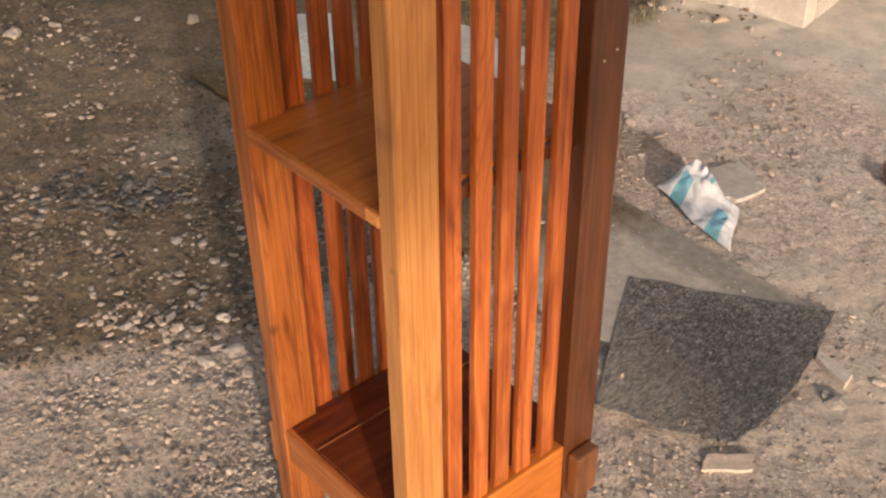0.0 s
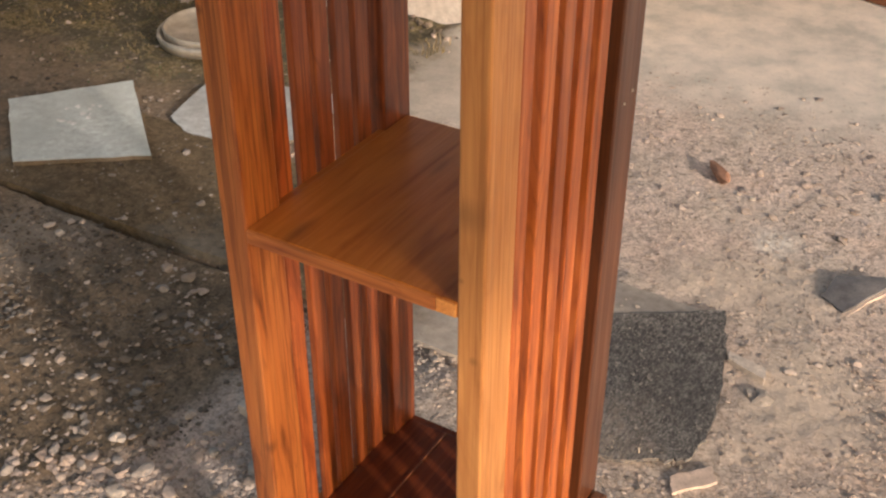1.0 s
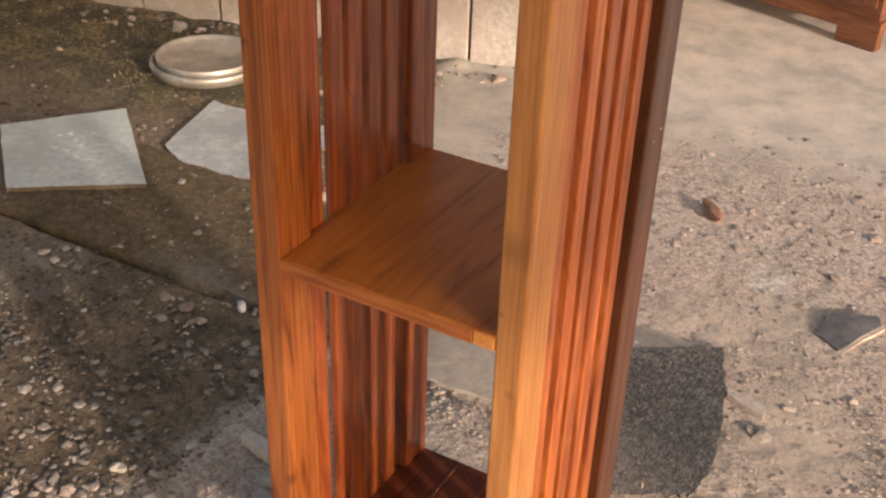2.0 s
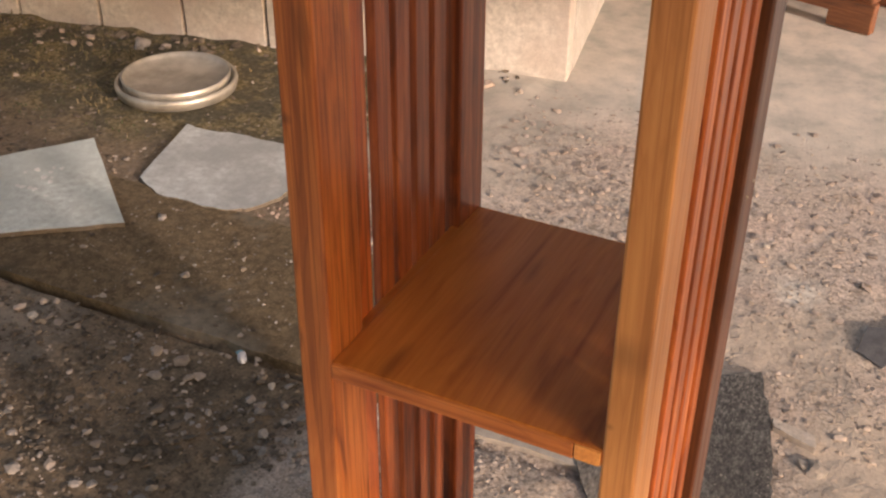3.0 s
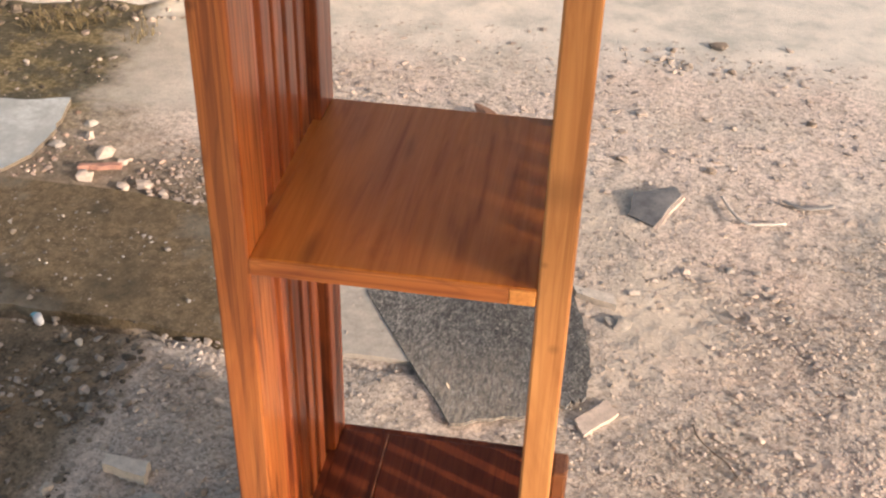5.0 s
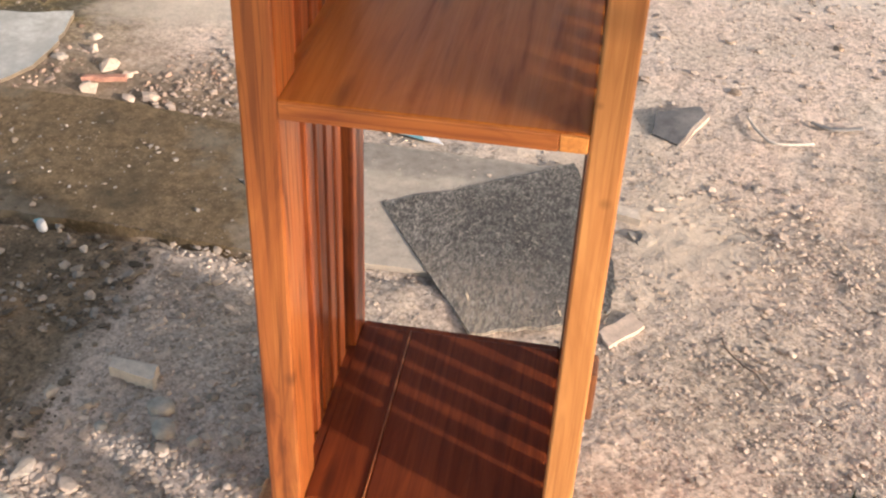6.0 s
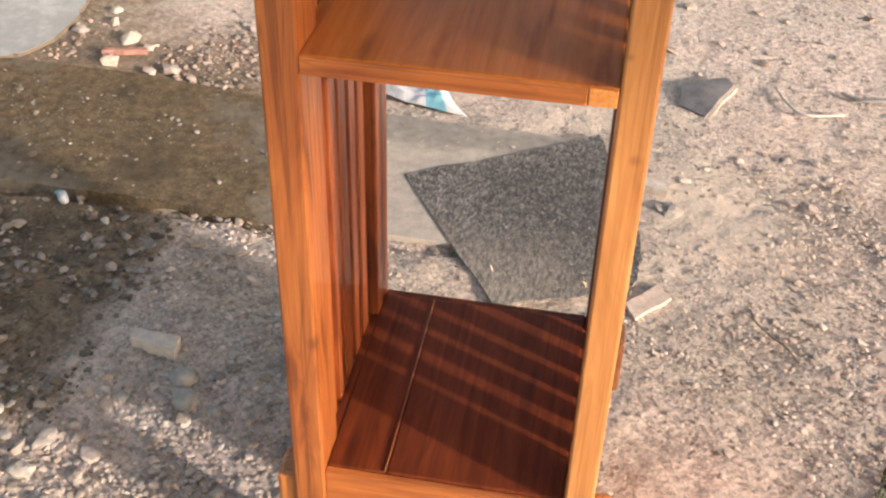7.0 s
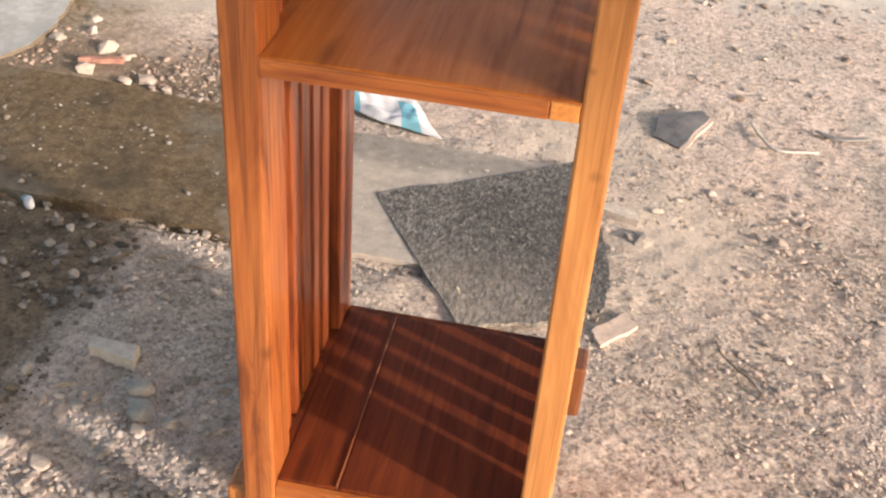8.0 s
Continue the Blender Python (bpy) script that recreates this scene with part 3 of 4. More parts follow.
part("bottom_board", joined(block(-0.1595, -0.0815, 0.015, 0.380, 0.178, 0.2025, 0.002), block(-0.1713, -0.158, 0.0725, 0.3275, 0.178, 0.2015, 0)), WOOD_Y_SHADE, stand)
part("bottom_board", joined(block(-0.0785, 0.1595, 0.015, 0.380, 0.178, 0.2045, 0.003), block(0.158, 0.1723, 0.0745, 0.3555, 0.178, 0.2035, 0)), WOOD_Y_SHADE, stand)
# raised board edge; its paler colour paints the highlight along the seam
part("seam_strip", block(-0.0812, -0.0788, 0.017, 0.378, 0.18, 0.2055, 0.0006), WOOD_SEAM_GLINT, stand, "narrow raised seam between boards, pale for the highlight on it")
part("middle_shelf", joined(block(-0.1608, 0.1608, 0.002, 0.392, 0.800, 0.823, 0.0025), block(-0.1713, -0.158, 0.0725, 0.3275, 0.801, 0.822, 0)), WOOD_Y, stand)
part("edge_strip", block(-0.1606, 0.130, -0.0008, 0.006, 0.8005, 0.8215, 0.002), WOOD_X, stand)
part("edge_plug", block(0.1305, 0.159, -0.0008, 0.02, 0.8015, 0.8205, 0.001), WOOD_RAW, stand, "pale patch in the shelf edge")
part("top_board", block(-0.215, 0.215, -0.015, 0.445, TOP, TOP + 0.022, 0.004), WOOD_Y, stand)

# ---- loose slabs and litter ----
FELT = [(-0.277, 1.101), (-0.062, 1.225), (0.143, 1.364), (0.201, 1.208), (0.245, 1.03), (0.264, 0.895), (0.252, 0.818), (0.222, 0.798), (0.145, 0.749), (-0.017, 0.691)]
MARBLE_AT = [(-2.322, 1.248), (-2.071, 1.577), (-1.631, 1.204), (-1.964, 0.957)]


def lay(name, bm, mat, label, category, group="", smooth=False):
    ob = link_mesh(name, bm, mat, None, "", smooth)
    return tagged(ob, label, category, group)


def marble_tile():
    tile = base("marble_tile")
    tagged(tile, "square worn bluish marble tile spotted with white paint", "tile")
    plate = part("slab", slab(MARBLE_AT, -0.012, 0.020, 0.003, 0.003, 12, 6), MARBLE, tile)
    plate.data.materials.append(EDGEDIRT)
    for f in plate.data.polygons:
        f.material_index = 0 if f.normal.z > 0.8 else 1
    rng = random.Random(44)
    for k in range(13):
        x, y, r = -2.02 + rng.gauss(0, 0.055), 1.30 + rng.gauss(0, 0.045), rng.uniform(0.005, 0.013)
        rim = [(x + r * rng.uniform(0.6, 1.2) * math.cos(a * 0.785), y + r * rng.uniform(0.6, 1.2) * math.sin(a * 0.785)) for a in range(8)]
        part("paint_spot", slab(rim, 0.018, 0.0212, 0), SPOTS, tile, "white paint spot")


marble_tile()
gr = lay("granite_slab", slab([(-1.781, 1.451), (-1.878, 1.811), (-1.796, 1.804), (-1.689, 1.828), (-1.504, 1.835), (-1.365, 1.877), (-1.342, 1.776), (-1.325, 1.659), (-1.329, 1.536), (-1.369, 1.45), (-1.425, 1.408), (-1.522, 1.395), (-1.67, 1.393)], -0.012, 0.011, 0.003, 0.005, 3, 3), GRANITE, "broken grey speckled granite slab with a rounded end", "stone slab")
gr.data.materials.append(EDGEDIRT)
for f in gr.data.polygons:
    f.material_index = 0 if f.normal.z > 0.8 else 1
lay("felt_sheet", slab(FELT, 0.0, 0.009, 0.003, 0.005, 9, 5), MATM, "square of dark grey tar felt lying on gravel", "mat")
lay("brick", slab([(0.235, 0.757), (0.299, 0.832), (0.325, 0.794), (0.257, 0.714)], -0.020, 0.0005, 0.003, 0.002, 1, 3), BRICKM, "thin pale fired clay brick piece on gravel", "brick", "brick pieces")
lay("brick", slab([(0.212, 1.183), (0.203, 1.21), (0.301, 1.192), (0.308, 1.151)], -0.012, 0.011, 0.003, 0.002, 2, 3), BRICKGREY, "narrow grey clay brick piece beside the felt", "brick", "brick pieces")
lay("brick", slab([(-0.66, 0.475), (-0.57, 0.471), (-0.567, 0.429), (-0.659, 0.449)], -0.020, 0.021, 0.003, 0.002, 3, 3), BRICKDULL, "small grey clay brick piece half sunk in gravel", "brick", "brick pieces")
rk = lay("clod", rock(0.040, 61, 0.35, 3, 0.8), STONE_GREY, "flat lump of grey earth lying on sand", "clod")
rk.matrix_world = Matrix.Translation((0.316, 1.103, ground_height(0.316, 1.103).item() + 0.002)) @ Matrix.Rotation(radians(-35), 4, "Z")
lay("stone_slab", slab([(-0.493, 1.666), (-0.45, 1.767), (-0.372, 1.757), (-0.309, 1.71), (-0.326, 1.604), (-0.393, 1.584)], -0.02, 0.004, 0.003, 0.006, 6, 3), RETURNM, "flat pale stone lying behind a crumpled sack", "stone")


def bent_strip(name, pts, width, thick, mat, label, category):
    """A cord or strip along a short line of points."""
    bm = bmesh.new()
    cu = [Vector(p) for p in pts]
    line = []
    for i in range(len(cu) - 1):
        a, b, c, d = cu[max(i - 1, 0)], cu[i], cu[i + 1], cu[min(i + 2, len(cu) - 1)]
        for k in range(6):
            u = k / 6
            line.append(0.5 * ((2 * b) + (c - a) * u + (2 * a - 5 * b + 4 * c - d) * u * u + (3 * b - a - 3 * c + d) * u ** 3))
    line.append(cu[-1])
    rings = []
    for i, p in enumerate(line):
        t = (line[min(i + 1, len(line) - 1)] - line[max(i - 1, 0)]).normalized()
        s = Vector((-t.y, t.x, 0))
        rings.append([bm.verts.new(p + s * (width / 2 * math.cos(a)) + Vector((0, 0, thick / 2 * math.sin(a)))) for a in [2 * math.pi * q / 8 for q in range(8)]])
    for a, b in zip(rings, rings[1:]):
        for k in range(8):
            bm.faces.new((a[k], a[(k + 1) % 8], b[(k + 1) % 8], b[k]))
    bm.faces.new(rings[0])
    bm.faces.new(rings[-1])
    bmesh.ops.recalc_face_normals(bm, faces=bm.faces[:])
    return lay(name, bm, mat, label, category, "", True)


bent_strip("cord", [(0.578, 1.698, 0.004), (0.6, 1.624, 0.006), (0.64, 1.572, 0.006), (0.738, 1.594, 0.004)], 0.008, 0.007, WIREM, "pale curved piece of cord lying on sand", "cord")
bent_strip("rubber_strip", [(0.742, 1.709, 0.004), (0.795, 1.677, 0.006), (0.874, 1.705, 0.004)], 0.016, 0.006, GREYSTRIPM, "dull grey bent strip lying on sand", "strip")


def charred_tile():
    c = base("tile_piece", Matrix.Translation((0.399, 1.625, -0.001)) @ Matrix.Rotation(radians(3), 4, "X"))
    tagged(c, "broken tile piece with a sooty face and pale edge", "tile")
    part("body", slab([(-0.050, 0.040), (0.054, 0.088), (0.079, 0.052), (0.004, -0.112), (-0.060, -0.060)], -0.02, 0.003, 0.002, 0.004, 4, 3), BRICKM, c)
    part("sooty_face", slab([(-0.060, 0.042), (0.050, 0.090), (0.070, 0.056), (-0.004, -0.104), (-0.072, -0.066)], -0.016, 0.008, 0.002, 0.004, 4, 3), DARKROCK, c, "dark sooty face")


charred_tile()


def sack():
    """A crumpled woven sack: one thin folded sheet with printed bands."""
    n = 44
    bm = bmesh.new()
    grid = []
    for i in range(n):
        row = []
        for k in range(n):
            u, v = i / (n - 1), k / (n - 1)
            p = Vector((-0.528, 1.493, 0)).lerp(Vector((-0.182, 1.375, 0)), u) * (1 - v) + Vector((-0.508, 1.636, 0)).lerp(Vector((-0.292, 1.564, 0)), u) * v
            q = Vector((p.x * 9, p.y * 9, 3))
            lump = math.exp(-(((p.x + 0.43) / 0.08) ** 2 + ((p.y - 1.565) / 0.055) ** 2))
            h = 0.012 + 0.045 * lump + 0.022 * lump * (abs(noise.noise(q * 3.1)) + 0.6 * abs(noise.noise(q * 6.3))) + 0.014 * abs(noise.noise(q)) + 0.010 * abs(noise.noise(q * 2.7)) * (1 + lump)
            edge = min(u, v, 1 - u, 1 - v)
            h *= min(1, 0.25 + edge * 6)
            p = p + Vector((noise.noise(q * 0.8), noise.noise(q * 0.8 + Vector((7, 1, 2))), 0)) * 0.022
            row.append(bm.verts.new((p.x, p.y, h)))
        grid.append(row)
    for i in range(n - 1):
        for k in range(n - 1):
            u, v = i / n, k / n
            f = bm.faces.new((grid[i][k], grid[i + 1][k], grid[i + 1][k + 1], grid[i][k + 1]))
            if (0.20 < u < 0.36 and v < 0.5) or (0.66 < u < 0.82 and v < 0.55) or (0.5 < u < 0.56 and v > 0.7):
                f.material_index = 1
    bmesh.ops.recalc_face_normals(bm, faces=bm.faces[:])
    r = bmesh.ops.extrude_face_region(bm, geom=bm.faces[:])
    for v in [g for g in r["geom"] if isinstance(g, bmesh.types.BMVert)]:
        v.co.z += 0.0015
    ob = lay("plastic_sack", bm, BAGWHITE, "crumpled white woven plastic sack with blue print", "sack", "", True)
    ob.data.materials.append(BAGBLUE)


sack()
rk = lay("clay_shard", rock(0.070, 21, 0.32, 2, 0.6), REDROCK, "reddish broken clay shard lying on sand", "stone")
rk.matrix_world = Matrix.Translation((-0.097, 2.016, 0.010)) @ Matrix.Rotation(radians(-55), 4, "Z") @ Matrix.Diagonal((1.0, 0.5, 1, 1))

# loose stones that can be told apart: place and radius
STONES_SOIL = [(-0.964, 0.892, 0.013), (-1.228, 1.078, 0.015), (-0.747, 1.184, 0.014), (-0.87, 0.811, 0.016), (-0.736, 0.671, 0.017), (-0.793, 0.663, 0.017),
               (-0.745, 0.388, 0.017), (-1.569, 1.29, 0.022), (-1.321, 1.079, 0.020), (-0.835, 0.246, 0.021), (-1.056, 0.354, 0.018), (-1.017, 0.414, 0.012),
               (-1.565, 0.771, 0.018), (-2.275, 0.695, 0.018), (-1.577, 0.123, 0.018), (-2.776, 0.556, 0.05), (-2.774, 0.708, 0.035), (-2.603, 0.966, 0.022),
               (-2.457, 1.121, 0.035), (-1.022, -0.009, 0.012), (-0.958, 0.061, 0.022), (-1.021, -0.142, 0.011), (-1.407, 0.382, 0.016), (-1.13, 0.05, 0.017),
               (-0.821, 0.251, 0.017), (-0.833, 0.148, 0.015), (-0.78, 0.197, 0.014), (-0.709, 0.137, 0.022), (-1.058, 0.362, 0.014)]
STONES_PALE = [(-1.293, 1.616, 0.026),
               (-1.251, 1.759, 0.024), (-1.154, 1.482, 0.026), (-0.709, 0.201, 0.028), (-0.718, 0.127, 0.024),
               (0.581, 1.364, 0.016), (0.652, 1.361, 0.016), (0.716, 1.191, 0.018), (0.352, 0.538, 0.011), (0.642, 0.591, 0.016), (0.298, 1.859, 0.012),
               (-0.875, 1.76, 0.018), (-2.468, 2.294, 0.05), (0.024, 1.948, 0.014), (-0.656, 0.075, 0.022), (-0.624, 0.137, 0.018)]
for k, (x, y, r) in enumerate(STONES_SOIL + STONES_PALE):
    pale = k % 3
    ob = lay("stone", rock(r * 0.82, 100 + k, (0.55, 0.42, 0.6)[pale], 2, 0.75), (STONE_PALE, STONE_GREY, STONE_GREY)[pale],
             "pale rough stone lying on the yard" if pale < 1 else "grey rough stone lying on the yard", "stone", "loose stones")
    ob.matrix_world = Matrix.Translation((x, y, ground_height(x, y).item() + (0.006 if 0.88 < y < 1.38 and x < 0 else 0) + r * 0.24)) @ Matrix.Rotation(k * 1.7, 4, "Z")
for k, (x, y, r) in enumerate([(-0.535, 0.384, 0.026), (-0.51, 0.332, 0.026), (-0.453, 0.318, 0.014), (-0.623, 0.323, 0.013)]):
    ob = lay("stone", slab([(r * 0.95 * math.cos(a * 0.42), r * 0.78 * math.sin(a * 0.42)) for a in range(15)], -0.02, r * 0.34, r * 0.25, 0.0015, k, 1), COBBLE, "rounded grey cobble half sunk in gravel", "stone", "loose stones", True)
    ob.matrix_world = Matrix.Translation((x, y, ground_height(x, y).item() + r * 0.20)) @ Matrix.Rotation(k * 2.1, 4, "Z")
for k, (x, y, r) in enumerate([(-0.969, 1.457, 0.029), (-0.909, 1.43, 0.018), (-1.139, 1.604, 0.032), (-1.144, 1.462, 0.031), (-1.022, 1.445, 0.02), (-1.219, 1.687, 0.026), (-1.075, 1.563, 0.02), (-0.735, 1.48, 0.02), (-0.568, 1.665, 0.024)]):
    ob = lay("stone", rock(r, 340 + k, 0.62, 1, 1.1), STONE_PINK, "pinkish angular lump of rubble on bare soil", "stone", "loose stones")
    ob.matrix_world = Matrix.Translation((x, y, ground_height(x, y).item() + r * 0.3)) @ Matrix.Rotation(k * 1.3, 4, "Z")
# lumps of trodden earth on the sand: place, radius, brown or pale
for k, (x, y, r, brown) in enumerate([(0.612, 2.697, 0.034, 1), (0.299, 1.862, 0.015, 1), (0.278, 2.145, 0.014, 0), (0.359, 2.142, 0.016, 0), (0.556, 2.15, 0.016, 0), (0.556, 1.835, 0.016, 1), (0.629, 2.103, 0.016, 0), (0.871, 2.176, 0.018, 1), (0.457, 2.638, 0.016, 1), (0.647, 2.508, 0.018, 1), (0.732, 1.835, 0.012, 0)]):
    ob = lay("clod", rock(r, 400 + k, 0.5, 3, 1.0), EARTHLUMP if brown else STONE_PINK,
             "brown lump of trodden earth on sand" if brown else "pale lump of trodden sandy earth", "clod", "lumps of earth")
    ob.matrix_world = Matrix.Translation((x, y, ground_height(x, y).item() + r * 0.15)) @ Matrix.Rotation(k * 1.9, 4, "Z")
lay("clay_shard", slab([(-1.17, 1.488), (-1.165, 1.507), (-1.06, 1.532), (-1.056, 1.516)], 0.004, 0.018, 0.002, 0.003, 8, 3), PINKCLAY, "thin reddish sliver of broken clay on soil", "shard")
# dark strip laid on the gravel to draw the shade in a narrow furrow
bent_strip("twig", [(0.48, 0.794, -0.004), (0.486, 0.75, 0.004), (0.516, 0.715, 0.000), (0.54, 0.688, 0.003), (0.565, 0.654, -0.005)], 0.0035, 0.0035, FURROWM, "thin dark strip standing in for a shaded furrow in gravel", "twig")
egg = base("white_pebble", Matrix.Translation((-0.983, 0.854, 0.008)) @ Matrix.Rotation(radians(25), 4, "Z"))
tagged(egg, "smooth white pebble with a blue painted end", "stone")
bm = rock(0.019, 7, 0.75, 3, 0.12)
part("pebble", bm, BAGWHITE, egg, "", True)
bm = rock(0.010, 8, 0.8, 2, 0.12)
bmesh.ops.translate(bm, verts=bm.verts[:], vec=(-0.006, 0.014, 0.004))
part("painted_end", bm, BAGBLUE, egg, "blue painted end", True)


DISH = (-2.095, 2.039)


def dish():
    d = base("metal_dish", pose(DISH[0], DISH[1], 0.004))
    tagged(d, "round dull aluminium dish with a stepped rim on soil", "dish")

    def turned(profile, seg=64):
        bm = bmesh.new()
        rings = [[bm.verts.new((r * math.cos(2 * math.pi * k / seg), r * math.sin(2 * math.pi * k / seg), z)) for k in range(seg)] for r, z in profile]
        for a, b in zip(rings, rings[1:]):
            for k in range(seg):
                bm.faces.new((a[k], a[(k + 1) % seg], b[(k + 1) % seg], b[k]))
        bm.faces.new(rings[-1])
        bmesh.ops.recalc_face_normals(bm, faces=bm.faces[:])
        return bm

    part("rim", turned([(0.19, 0.0), (0.208, 0.004), (0.216, 0.03), (0.214, 0.042), (0.205, 0.045), (0.200, 0.040), (0.196, 0.028), (0.02, 0.026)]), ALU, d, "", True)
    part("pan", turned([(0.186, 0.022), (0.190, 0.045), (0.192, 0.062), (0.186, 0.064), (0.182, 0.056), (0.172, 0.044), (0.02, 0.042)]), ALU, d, "", True)


dish()


def cabinet():
    c = base("wooden_cabinet", Matrix.Translation((0.027, 3.702, 0)) @ Matrix.Rotation(radians(-17.0), 4, "Z"))
    tagged(c, "brown varnished wooden cabinet with bracket feet on concrete", "cabinet")
    for x0, x1 in ((-0.19, 0.0), (-1.6, -1.41)):
        part("foot", block(x0, x1, 0.0, 0.05, -0.002, 0.075, 0.006), WOOD_CAB, c)
        part("foot", block(x0, x1, 0.36, 0.41, -0.002, 0.075, 0.006), WOOD_CAB, c)
    part("plinth", block(-1.6, 0.0, 0.004, 0.05, 0.06, 0.12, 0.004), WOOD_CAB, c)
    part("body", block(-1.58, -0.02, 0.02, 0.42, 0.115, 0.78, 0.004), WOOD_CAB, c)
    part("top", block(-1.62, 0.02, -0.005, 0.44, 0.78, 0.81, 0.005), WOOD_CAB, c)
    for k in range(3):
        x0 = -1.55 + k * 0.51
        for a in ((x0, x0 + 0.06, 0.17, 0.75), (x0 + 0.43, x0 + 0.49, 0.17, 0.75), (x0 + 0.06, x0 + 0.43, 0.17, 0.23), (x0 + 0.06, x0 + 0.43, 0.69, 0.75)):
            part("door_frame", block(a[0], a[1], 0.004, 0.019, a[2], a[3], 0.003), WOOD_CAB, c)


cabinet()

# ---- gravel, clods and grass ----
ico = bmesh.new()
bmesh.ops.create_icosphere(ico, subdivisions=1, radius=1)
ICO_V = np.array([v.co[:] for v in ico.verts])
ICO_F = np.array([[v.index for v in f.verts] for f in ico.faces])
ico.free()


def scatter(name, places, sizes, mat, label, seed, flat=(0.22, 0.45), lift=0.0):
    rng = np.random.default_rng(seed)
    n = len(places)
    v = ICO_V[None] * (1 + rng.uniform(-0.4, 0.4, (n, 12, 1)))
    v = v * np.stack([rng.uniform(0.7, 1.35, n), rng.uniform(0.7, 1.2, n), rng.uniform(*flat, n)], -1)[:, None]
    a = rng.uniform(0, 6.28, n)
    c, s = np.cos(a)[:, None], np.sin(a)[:, None]
    vx, vy = v[..., 0] * c - v[..., 1] * s, v[..., 0] * s + v[..., 1] * c
    tilt = rng.uniform(-0.3, 0.3, n)[:, None]
    vz = v[..., 2] + vx * tilt
    r = sizes[:, None]
    on_strip = (places[:, 1] > 0.88) & (places[:, 1] < 1.36) & (places[:, 0] < 0.02) & (places[:, 0] > -2.05)
    z0 = ground_height(places[:, 0], places[:, 1])
    z0 = np.where(on_strip, np.maximum(z0, 0.006), z0)
    co = np.stack([places[:, :1] + vx * r, places[:, 1:] + vy * r, (np.maximum(z0, lift - 0.006) + sizes * 0.22)[:, None] + vz * r], -1).reshape(-1, 3)
    f = (ICO_F[None] + (np.arange(n) * 12)[:, None, None]).reshape(-1, 3)
    me = bpy.data.meshes.new(name)
    me.from_pydata(co.tolist(), [], f.tolist())
    me.materials.append(mat)
    return tagged(new(name, me), label, "gravel", kind="stuff")


def spread(n, x0, x1, y0, y1, keep, seed):
    rng = np.random.default_rng(seed)
    p = np.stack([rng.uniform(x0, x1, n), rng.uniform(y0, y1, n)], -1)
    k = keep(p[:, 0], p[:, 1]) * (0.55 + 0.75 * lattice(p[:, 0], p[:, 1], 0.16, seed + 9)) * (1 + 0.5 * lattice(p[:, 0], p[:, 1], 0.5, seed + 3))
    p = p[rng.uniform(0, 1, n) < k]
    return p, rng


def within(q, x, y):
    """One inside a clockwise outline, else zero."""
    inside = np.ones_like(x)
    for (ax, ay), (bx, by) in zip(q, q[1:] + q[:1]):
        inside = inside * (((bx - ax) * (y - ay) - (by - ay) * (x - ax)) < 0.003)
    return inside


def felt(x, y):
    return within(FELT, x, y)


def tiles(x, y):
    a = within(MARBLE_AT, x, y)
    b = within([(-1.781, 1.451), (-1.878, 1.811), (-1.365, 1.877), (-1.325, 1.659), (-1.369, 1.45), (-1.425, 1.408), (-1.67, 1.393)], x, y)
    return np.maximum(np.maximum(a, b), np.hypot(x - DISH[0], y - DISH[1]) < 0.21)


def gravel_zone(x, y):
    lean = x - 0.6 * np.minimum(y, 0.25)
    far = np.clip((1.9 - y) / 0.8, 0.5, 1) * np.clip((2.75 - y) / 0.5, 0.03, 1)
    z = np.where((lean > -0.84) & ((y < 0.87) | (x > -0.47) | (y > 1.38)), 1.0, 0.0) * far
    strip = (y > 0.87) & (y < 1.36) & (x < 0.06)
    dusty = np.exp(-(((x - 0.42) / 0.26) ** 2 + ((y - 1.12) / 0.24) ** 2)) + np.exp(-(((x - 0.42) / 0.16) ** 2 + ((y - 0.30) / 0.12) ** 2)) + np.clip((y - 1.25) / 0.3, 0, 1) * 0.4
    return z * (1 - 0.93 * strip) * (1 - 0.97 * felt(x, y)) * np.clip(1 - 0.85 * dusty, 0.12, 1)


def soil_zone(x, y):
    lean = x - 0.6 * np.minimum(y, 0.25)
    return np.where((lean < -0.86) & (y < 2.45) & ((y < 1.40) | (x < -1.32)), 1.0, 0.0) * np.where((y > 0.86) & (y < 1.40), 0.06, 1.0) * np.where(y > 1.39, 0.2, 1.0) * (1 - tiles(x, y))


def sizes_of(rng, n, mean, spread_, top):
    return np.clip(rng.lognormal(math.log(mean), spread_, n), mean * 0.4, top)


p, rng = spread(85000, -0.95, 1.3, -0.6, 2.8, gravel_zone, 11)
scatter("gravel", p, sizes_of(rng, len(p), 0.0023, 0.48, 0.0070), PEBBLE_PALE, "pale pinkish gravel scattered over the yard", 1, (0.13, 0.28))
p, rng = spread(42000, -0.95, 1.3, -0.6, 2.8, gravel_zone, 12)
scatter("gravel", p, sizes_of(rng, len(p), 0.0024, 0.48, 0.0072), PEBBLE_GREY, "grey gravel scattered over the yard", 2, (0.14, 0.30))
p, rng = spread(3600, -0.85, -0.15, -0.25, 0.88, lambda x, y: gravel_zone(x, y) * ((x < -0.36) | (y < 0.6)), 31)
scatter("pebbles", p, sizes_of(rng, len(p), 0.0052, 0.4, 0.0125), PEBBLE_GREY, "grey pebbles strewn over the gravel beside the shelf", 21, (0.3, 0.55))
p, rng = spread(5200, -0.85, -0.12, -0.25, 0.85, gravel_zone, 37)
scatter("pebbles", p, sizes_of(rng, len(p), 0.0034, 0.45, 0.0095), PEBBLE_PALE, "pale pebbles strewn over the gravel beside the shelf", 27, (0.3, 0.55))
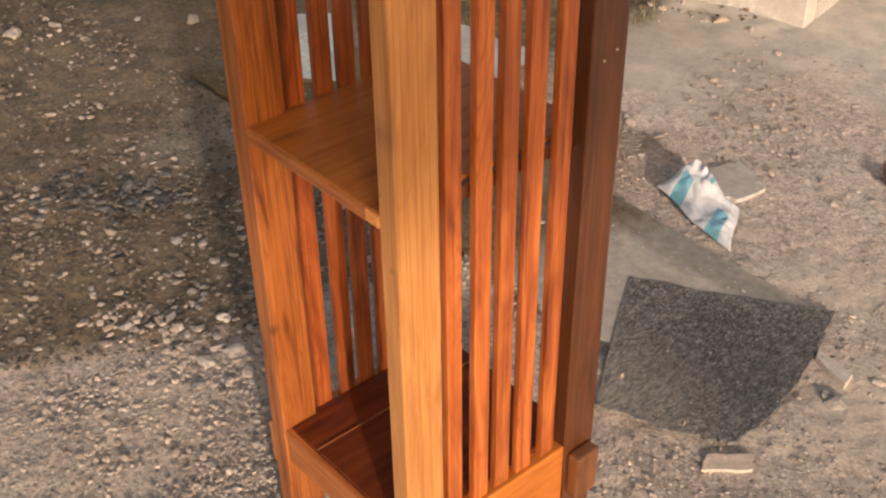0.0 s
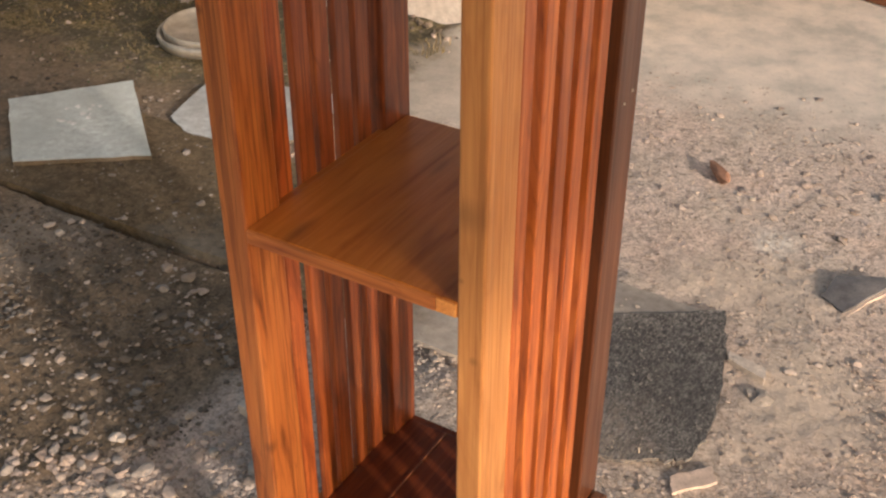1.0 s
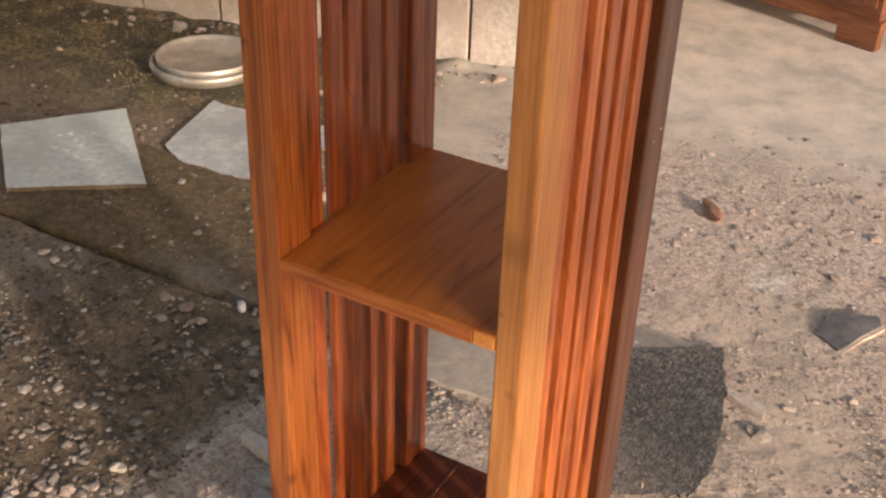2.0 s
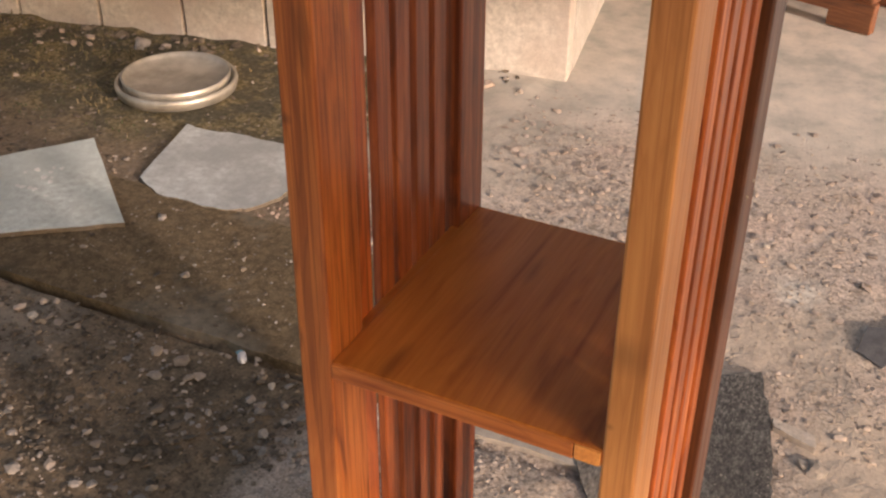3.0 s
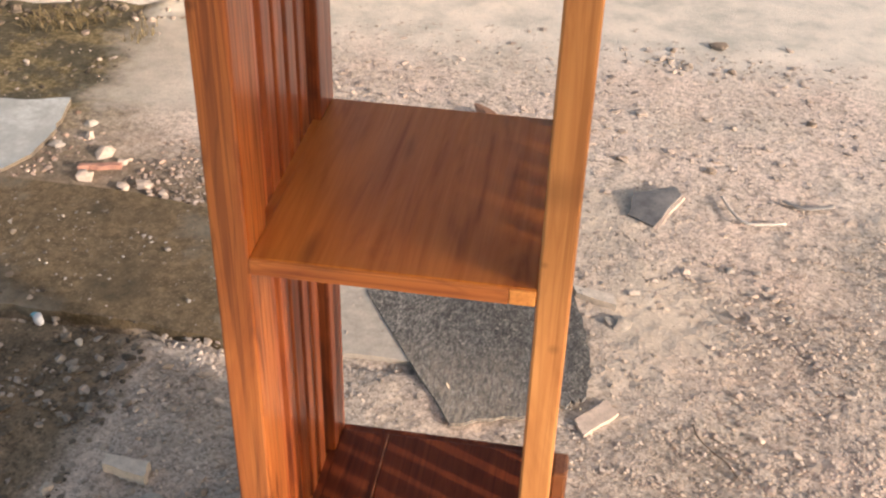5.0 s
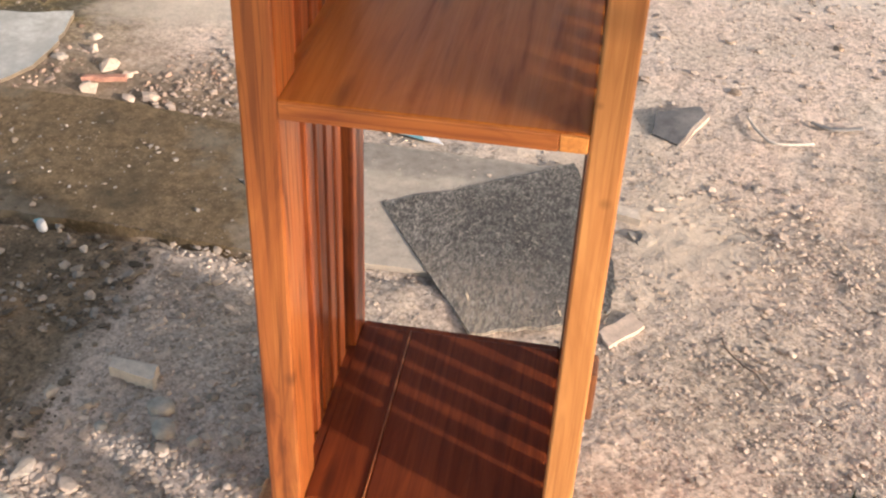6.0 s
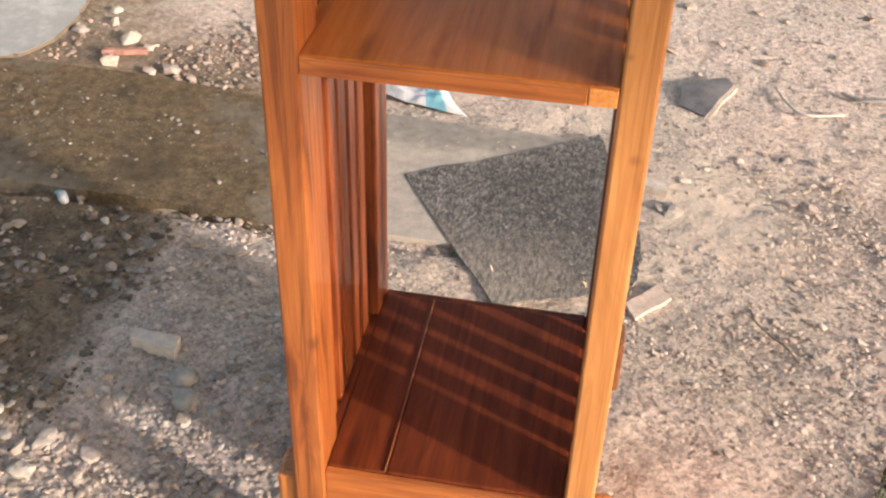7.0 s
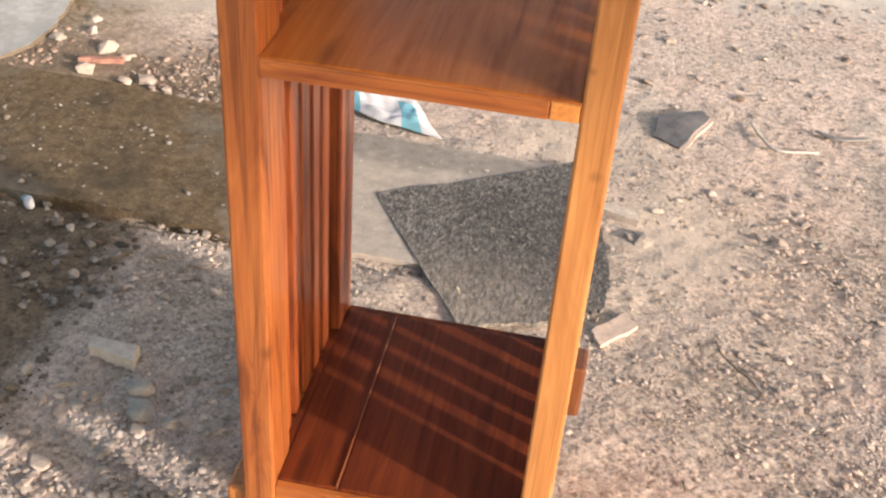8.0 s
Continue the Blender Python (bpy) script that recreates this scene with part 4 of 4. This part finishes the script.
p, rng = spread(1500, 0.15, 1.1, 0.2, 1.9, gravel_zone, 32)
scatter("pebbles", p, sizes_of(rng, len(p), 0.0046, 0.4, 0.0115), PEBBLE_PALE, "pale pebbles strewn over sandy gravel", 22, (0.16, 0.32))
p, rng = spread(9500, -3.3, -0.55, -0.6, 2.3, soil_zone, 13)
scatter("pebbles", p, sizes_of(rng, len(p), 0.0038, 0.6, 0.016), PEBBLE_GREY, "grey pebbles strewn on dark soil", 3)
p, rng = spread(3000, -1.35, -0.5, 1.36, 1.82, lambda x, y: np.exp(-(((y - 1.47 + 0.1 * x) / 0.11) ** 2)), 15)
scatter("pebbles", p, sizes_of(rng, len(p), 0.0031, 0.55, 0.012), RUBBLE, "pinkish rubble strewn along the concrete strip", 6)
p, rng = spread(52000, -3.3, -0.55, -0.6, 2.3, soil_zone, 14)
scatter("clods", p, sizes_of(rng, len(p), 0.0036, 0.55, 0.013), PEBBLE_DARK, "dark crumbs of damp soil", 4)


p, rng = spread(520, -1.30, -0.74, 0.15, 0.84, lambda x, y: 0.55 * (1 - 0.5 * (x < -1.0)), 27)
scatter("rubble", p, sizes_of(rng, len(p), 0.0060, 0.5, 0.016), STONE_GREY, "pale broken stones strewn on damp soil", 15, (0.3, 0.6))
p, rng = spread(1100, -1.05, -0.60, -0.02, 0.36, lambda x, y: np.exp(-(((y - 0.17 - 0.5 * (x + 0.75)) / 0.09) ** 2)), 16)
scatter("rubble", p, sizes_of(rng, len(p), 0.0064, 0.5, 0.018), STONE_PINK, "pale broken stones heaped on the gravel", 7)
p, rng = spread(1300, -2.0, -0.35, 0.89, 1.38, lambda x, y: 0.5 + 0 * x, 33)
scatter("grit", p, sizes_of(rng, len(p), 0.0017, 0.7, 0.009), STONE_GREY, "pale grit strewn over dirty concrete", 23, (0.3, 0.6))
p, rng = spread(2600, -3.3, -1.0, 2.0, 2.75, lambda x, y: 1.3 * np.exp(-(((y - 2.66 - 0.19 * (x + 0.871)) / 0.06) ** 2)), 34)
scatter("clods", p, sizes_of(rng, len(p), 0.0075, 0.55, 0.028), PEBBLE_DARK, "dark crumbs of earth along the foot of the wall", 24, (0.4, 0.8))
p, rng = spread(420, -3.3, -0.9, 2.0, 2.75, lambda x, y: 1.2 * np.exp(-(((y - 2.62 - 0.19 * (x + 0.871)) / 0.08) ** 2)), 35)
scatter("rubble", p, sizes_of(rng, len(p), 0.009, 0.5, 0.03), STONE_PINK, "pale broken stones along the foot of the wall", 25, (0.35, 0.7))
p, rng = spread(1500, -1.0, -0.45, 1.40, 1.72, lambda x, y: 0.7 + 0 * x, 36)
scatter("gravel", p, sizes_of(rng, len(p), 0.0028, 0.55, 0.010), STONE_PINK, "coarse pinkish gravel behind the concrete strip", 26, (0.2, 0.4))
p, rng = spread(6000, -0.28, 0.26, 0.68, 1.37, felt, 17)
scatter("grit", p, sizes_of(rng, len(p), 0.0012, 0.4, 0.003), PEBBLE_DARK2, "pale grit strewn over the felt", 8, lift=0.017)


p, rng = spread(1000, 0.35, 1.0, 0.45, 1.6, lambda x, y: np.exp(-(((x - 0.66 - 0.12 * np.sin(5 * y)) / 0.05) ** 2)) + 0.8 * np.exp(-(((y - 0.70 + 0.9 * (x - 0.5)) / 0.03) ** 2)) * (x < 0.65), 19)
scatter("crumbs", p, sizes_of(rng, len(p), 0.0042, 0.5, 0.011), CRUMB, "crumbs of trodden sandy soil", 9, (0.25, 0.5))
p, rng = spread(6000, -0.95, 1.1, 1.4, 2.72, lambda x, y: np.exp(-(((y - 2.22 - 0.1 * x) / 0.38) ** 2)), 20)
scatter("crumbs", p, sizes_of(rng, len(p), 0.0036, 0.65, 0.014), CRUMB, "crumbs of trodden sandy soil", 10, (0.16, 0.32))
p, rng = spread(2600, -1.80, -1.32, 0.06, 0.60, lambda x, y: np.exp(-(((x + 1.53 - 0.3 * (y - 0.30)) / 0.12) ** 2 + ((y - 0.30) / 0.12) ** 2)), 22)
scatter("chippings", p, sizes_of(rng, len(p), 0.0075, 0.4, 0.016), CHIPS, "patch of dark grey stone chippings on soil", 12, (0.35, 0.7))


p, rng = spread(420, 0.25, 0.6, 2.4, 2.66, lambda x, y: 1.4 * np.exp(-(((x - 0.425) / 0.06) ** 2 + ((y - 2.53) / 0.045) ** 2)), 24)
scatter("clods", p, sizes_of(rng, len(p), 0.0065, 0.45, 0.018), PEBBLE_GREY, "loose clump of broken grey earth on concrete", 13, (0.4, 0.8))
p, rng = spread(900, 0.42, 0.80, 1.02, 1.34, lambda x, y: 1.3 * np.exp(-(((y - 1.28 + 1.0 * (x - 0.52)) / 0.03) ** 2)), 25)
scatter("clods", p, sizes_of(rng, len(p), 0.0045, 0.5, 0.013), CRUMB, "ridge of trodden sandy lumps", 14, (0.2, 0.42))


def blades(name, n, x0, x1, y0, y1, mat, label, seed, h0, h1, lean=0.8):
    rng = np.random.default_rng(seed)
    x, y = rng.uniform(x0, x1, n), rng.uniform(y0, y1, n)
    keep = lattice(x, y, 0.12, seed) > 0.0
    x, y = x[keep], y[keep]
    n = len(x)
    z = ground_height(x, y)
    a, h, w = rng.uniform(0, 6.28, n), rng.uniform(h0, h1, n), rng.uniform(0.0012, 0.003, n)
    d, l = np.stack([np.cos(a), np.sin(a)], -1), rng.uniform(0.1, lean, n)
    s = np.stack([-d[:, 1], d[:, 0]], -1)
    base_ = np.stack([x, y], -1)
    rows = []
    for u, ww in ((0.0, 1.0), (0.5, 0.8), (1.0, 0.15)):
        for sg in (-1, 1):
            xy = base_ + d * (h * l * u * u)[:, None] + s * (sg * w * ww)[:, None]
            rows.append(np.column_stack([xy, z - 0.003 + h * u * (1 - 0.3 * l * u)]))
    co = np.stack(rows, 1).reshape(-1, 3)
    k = (np.arange(n) * 6)[:, None]
    f = np.concatenate([k + np.array([0, 1, 3, 2]), k + np.array([2, 3, 5, 4])])
    me = bpy.data.meshes.new(name)
    me.from_pydata(co.tolist(), [], f.tolist())
    me.materials.append(mat)
    tagged(new(name, me), label, "grass", kind="stuff")


blades("grass", 260, -1.75, -1.30, 2.32, 2.47, GRASSM, "dry straw coloured grass along the wall", 5, 0.02, 0.07, 1.4)
blades("grass", 1500, -3.2, -1.95, 1.75, 2.30, GRASSM, "short dry grass on soil by the wall", 6, 0.008, 0.03)
blades("grass", 1200, -3.2, -1.95, 1.5, 2.30, GRASSG, "short green grass on soil by the wall", 7, 0.006, 0.02)
blades("straw", 620, -0.05, 0.25, 0.665, 0.80, STRAWM, "dry straw caught along the frayed felt edge", 9, 0.010, 0.034, 1.6)
blades("grass", 520, 0.55, 0.72, 0.27, 0.43, GRASSG, "small tuft of green grass in gravel", 8, 0.01, 0.035)
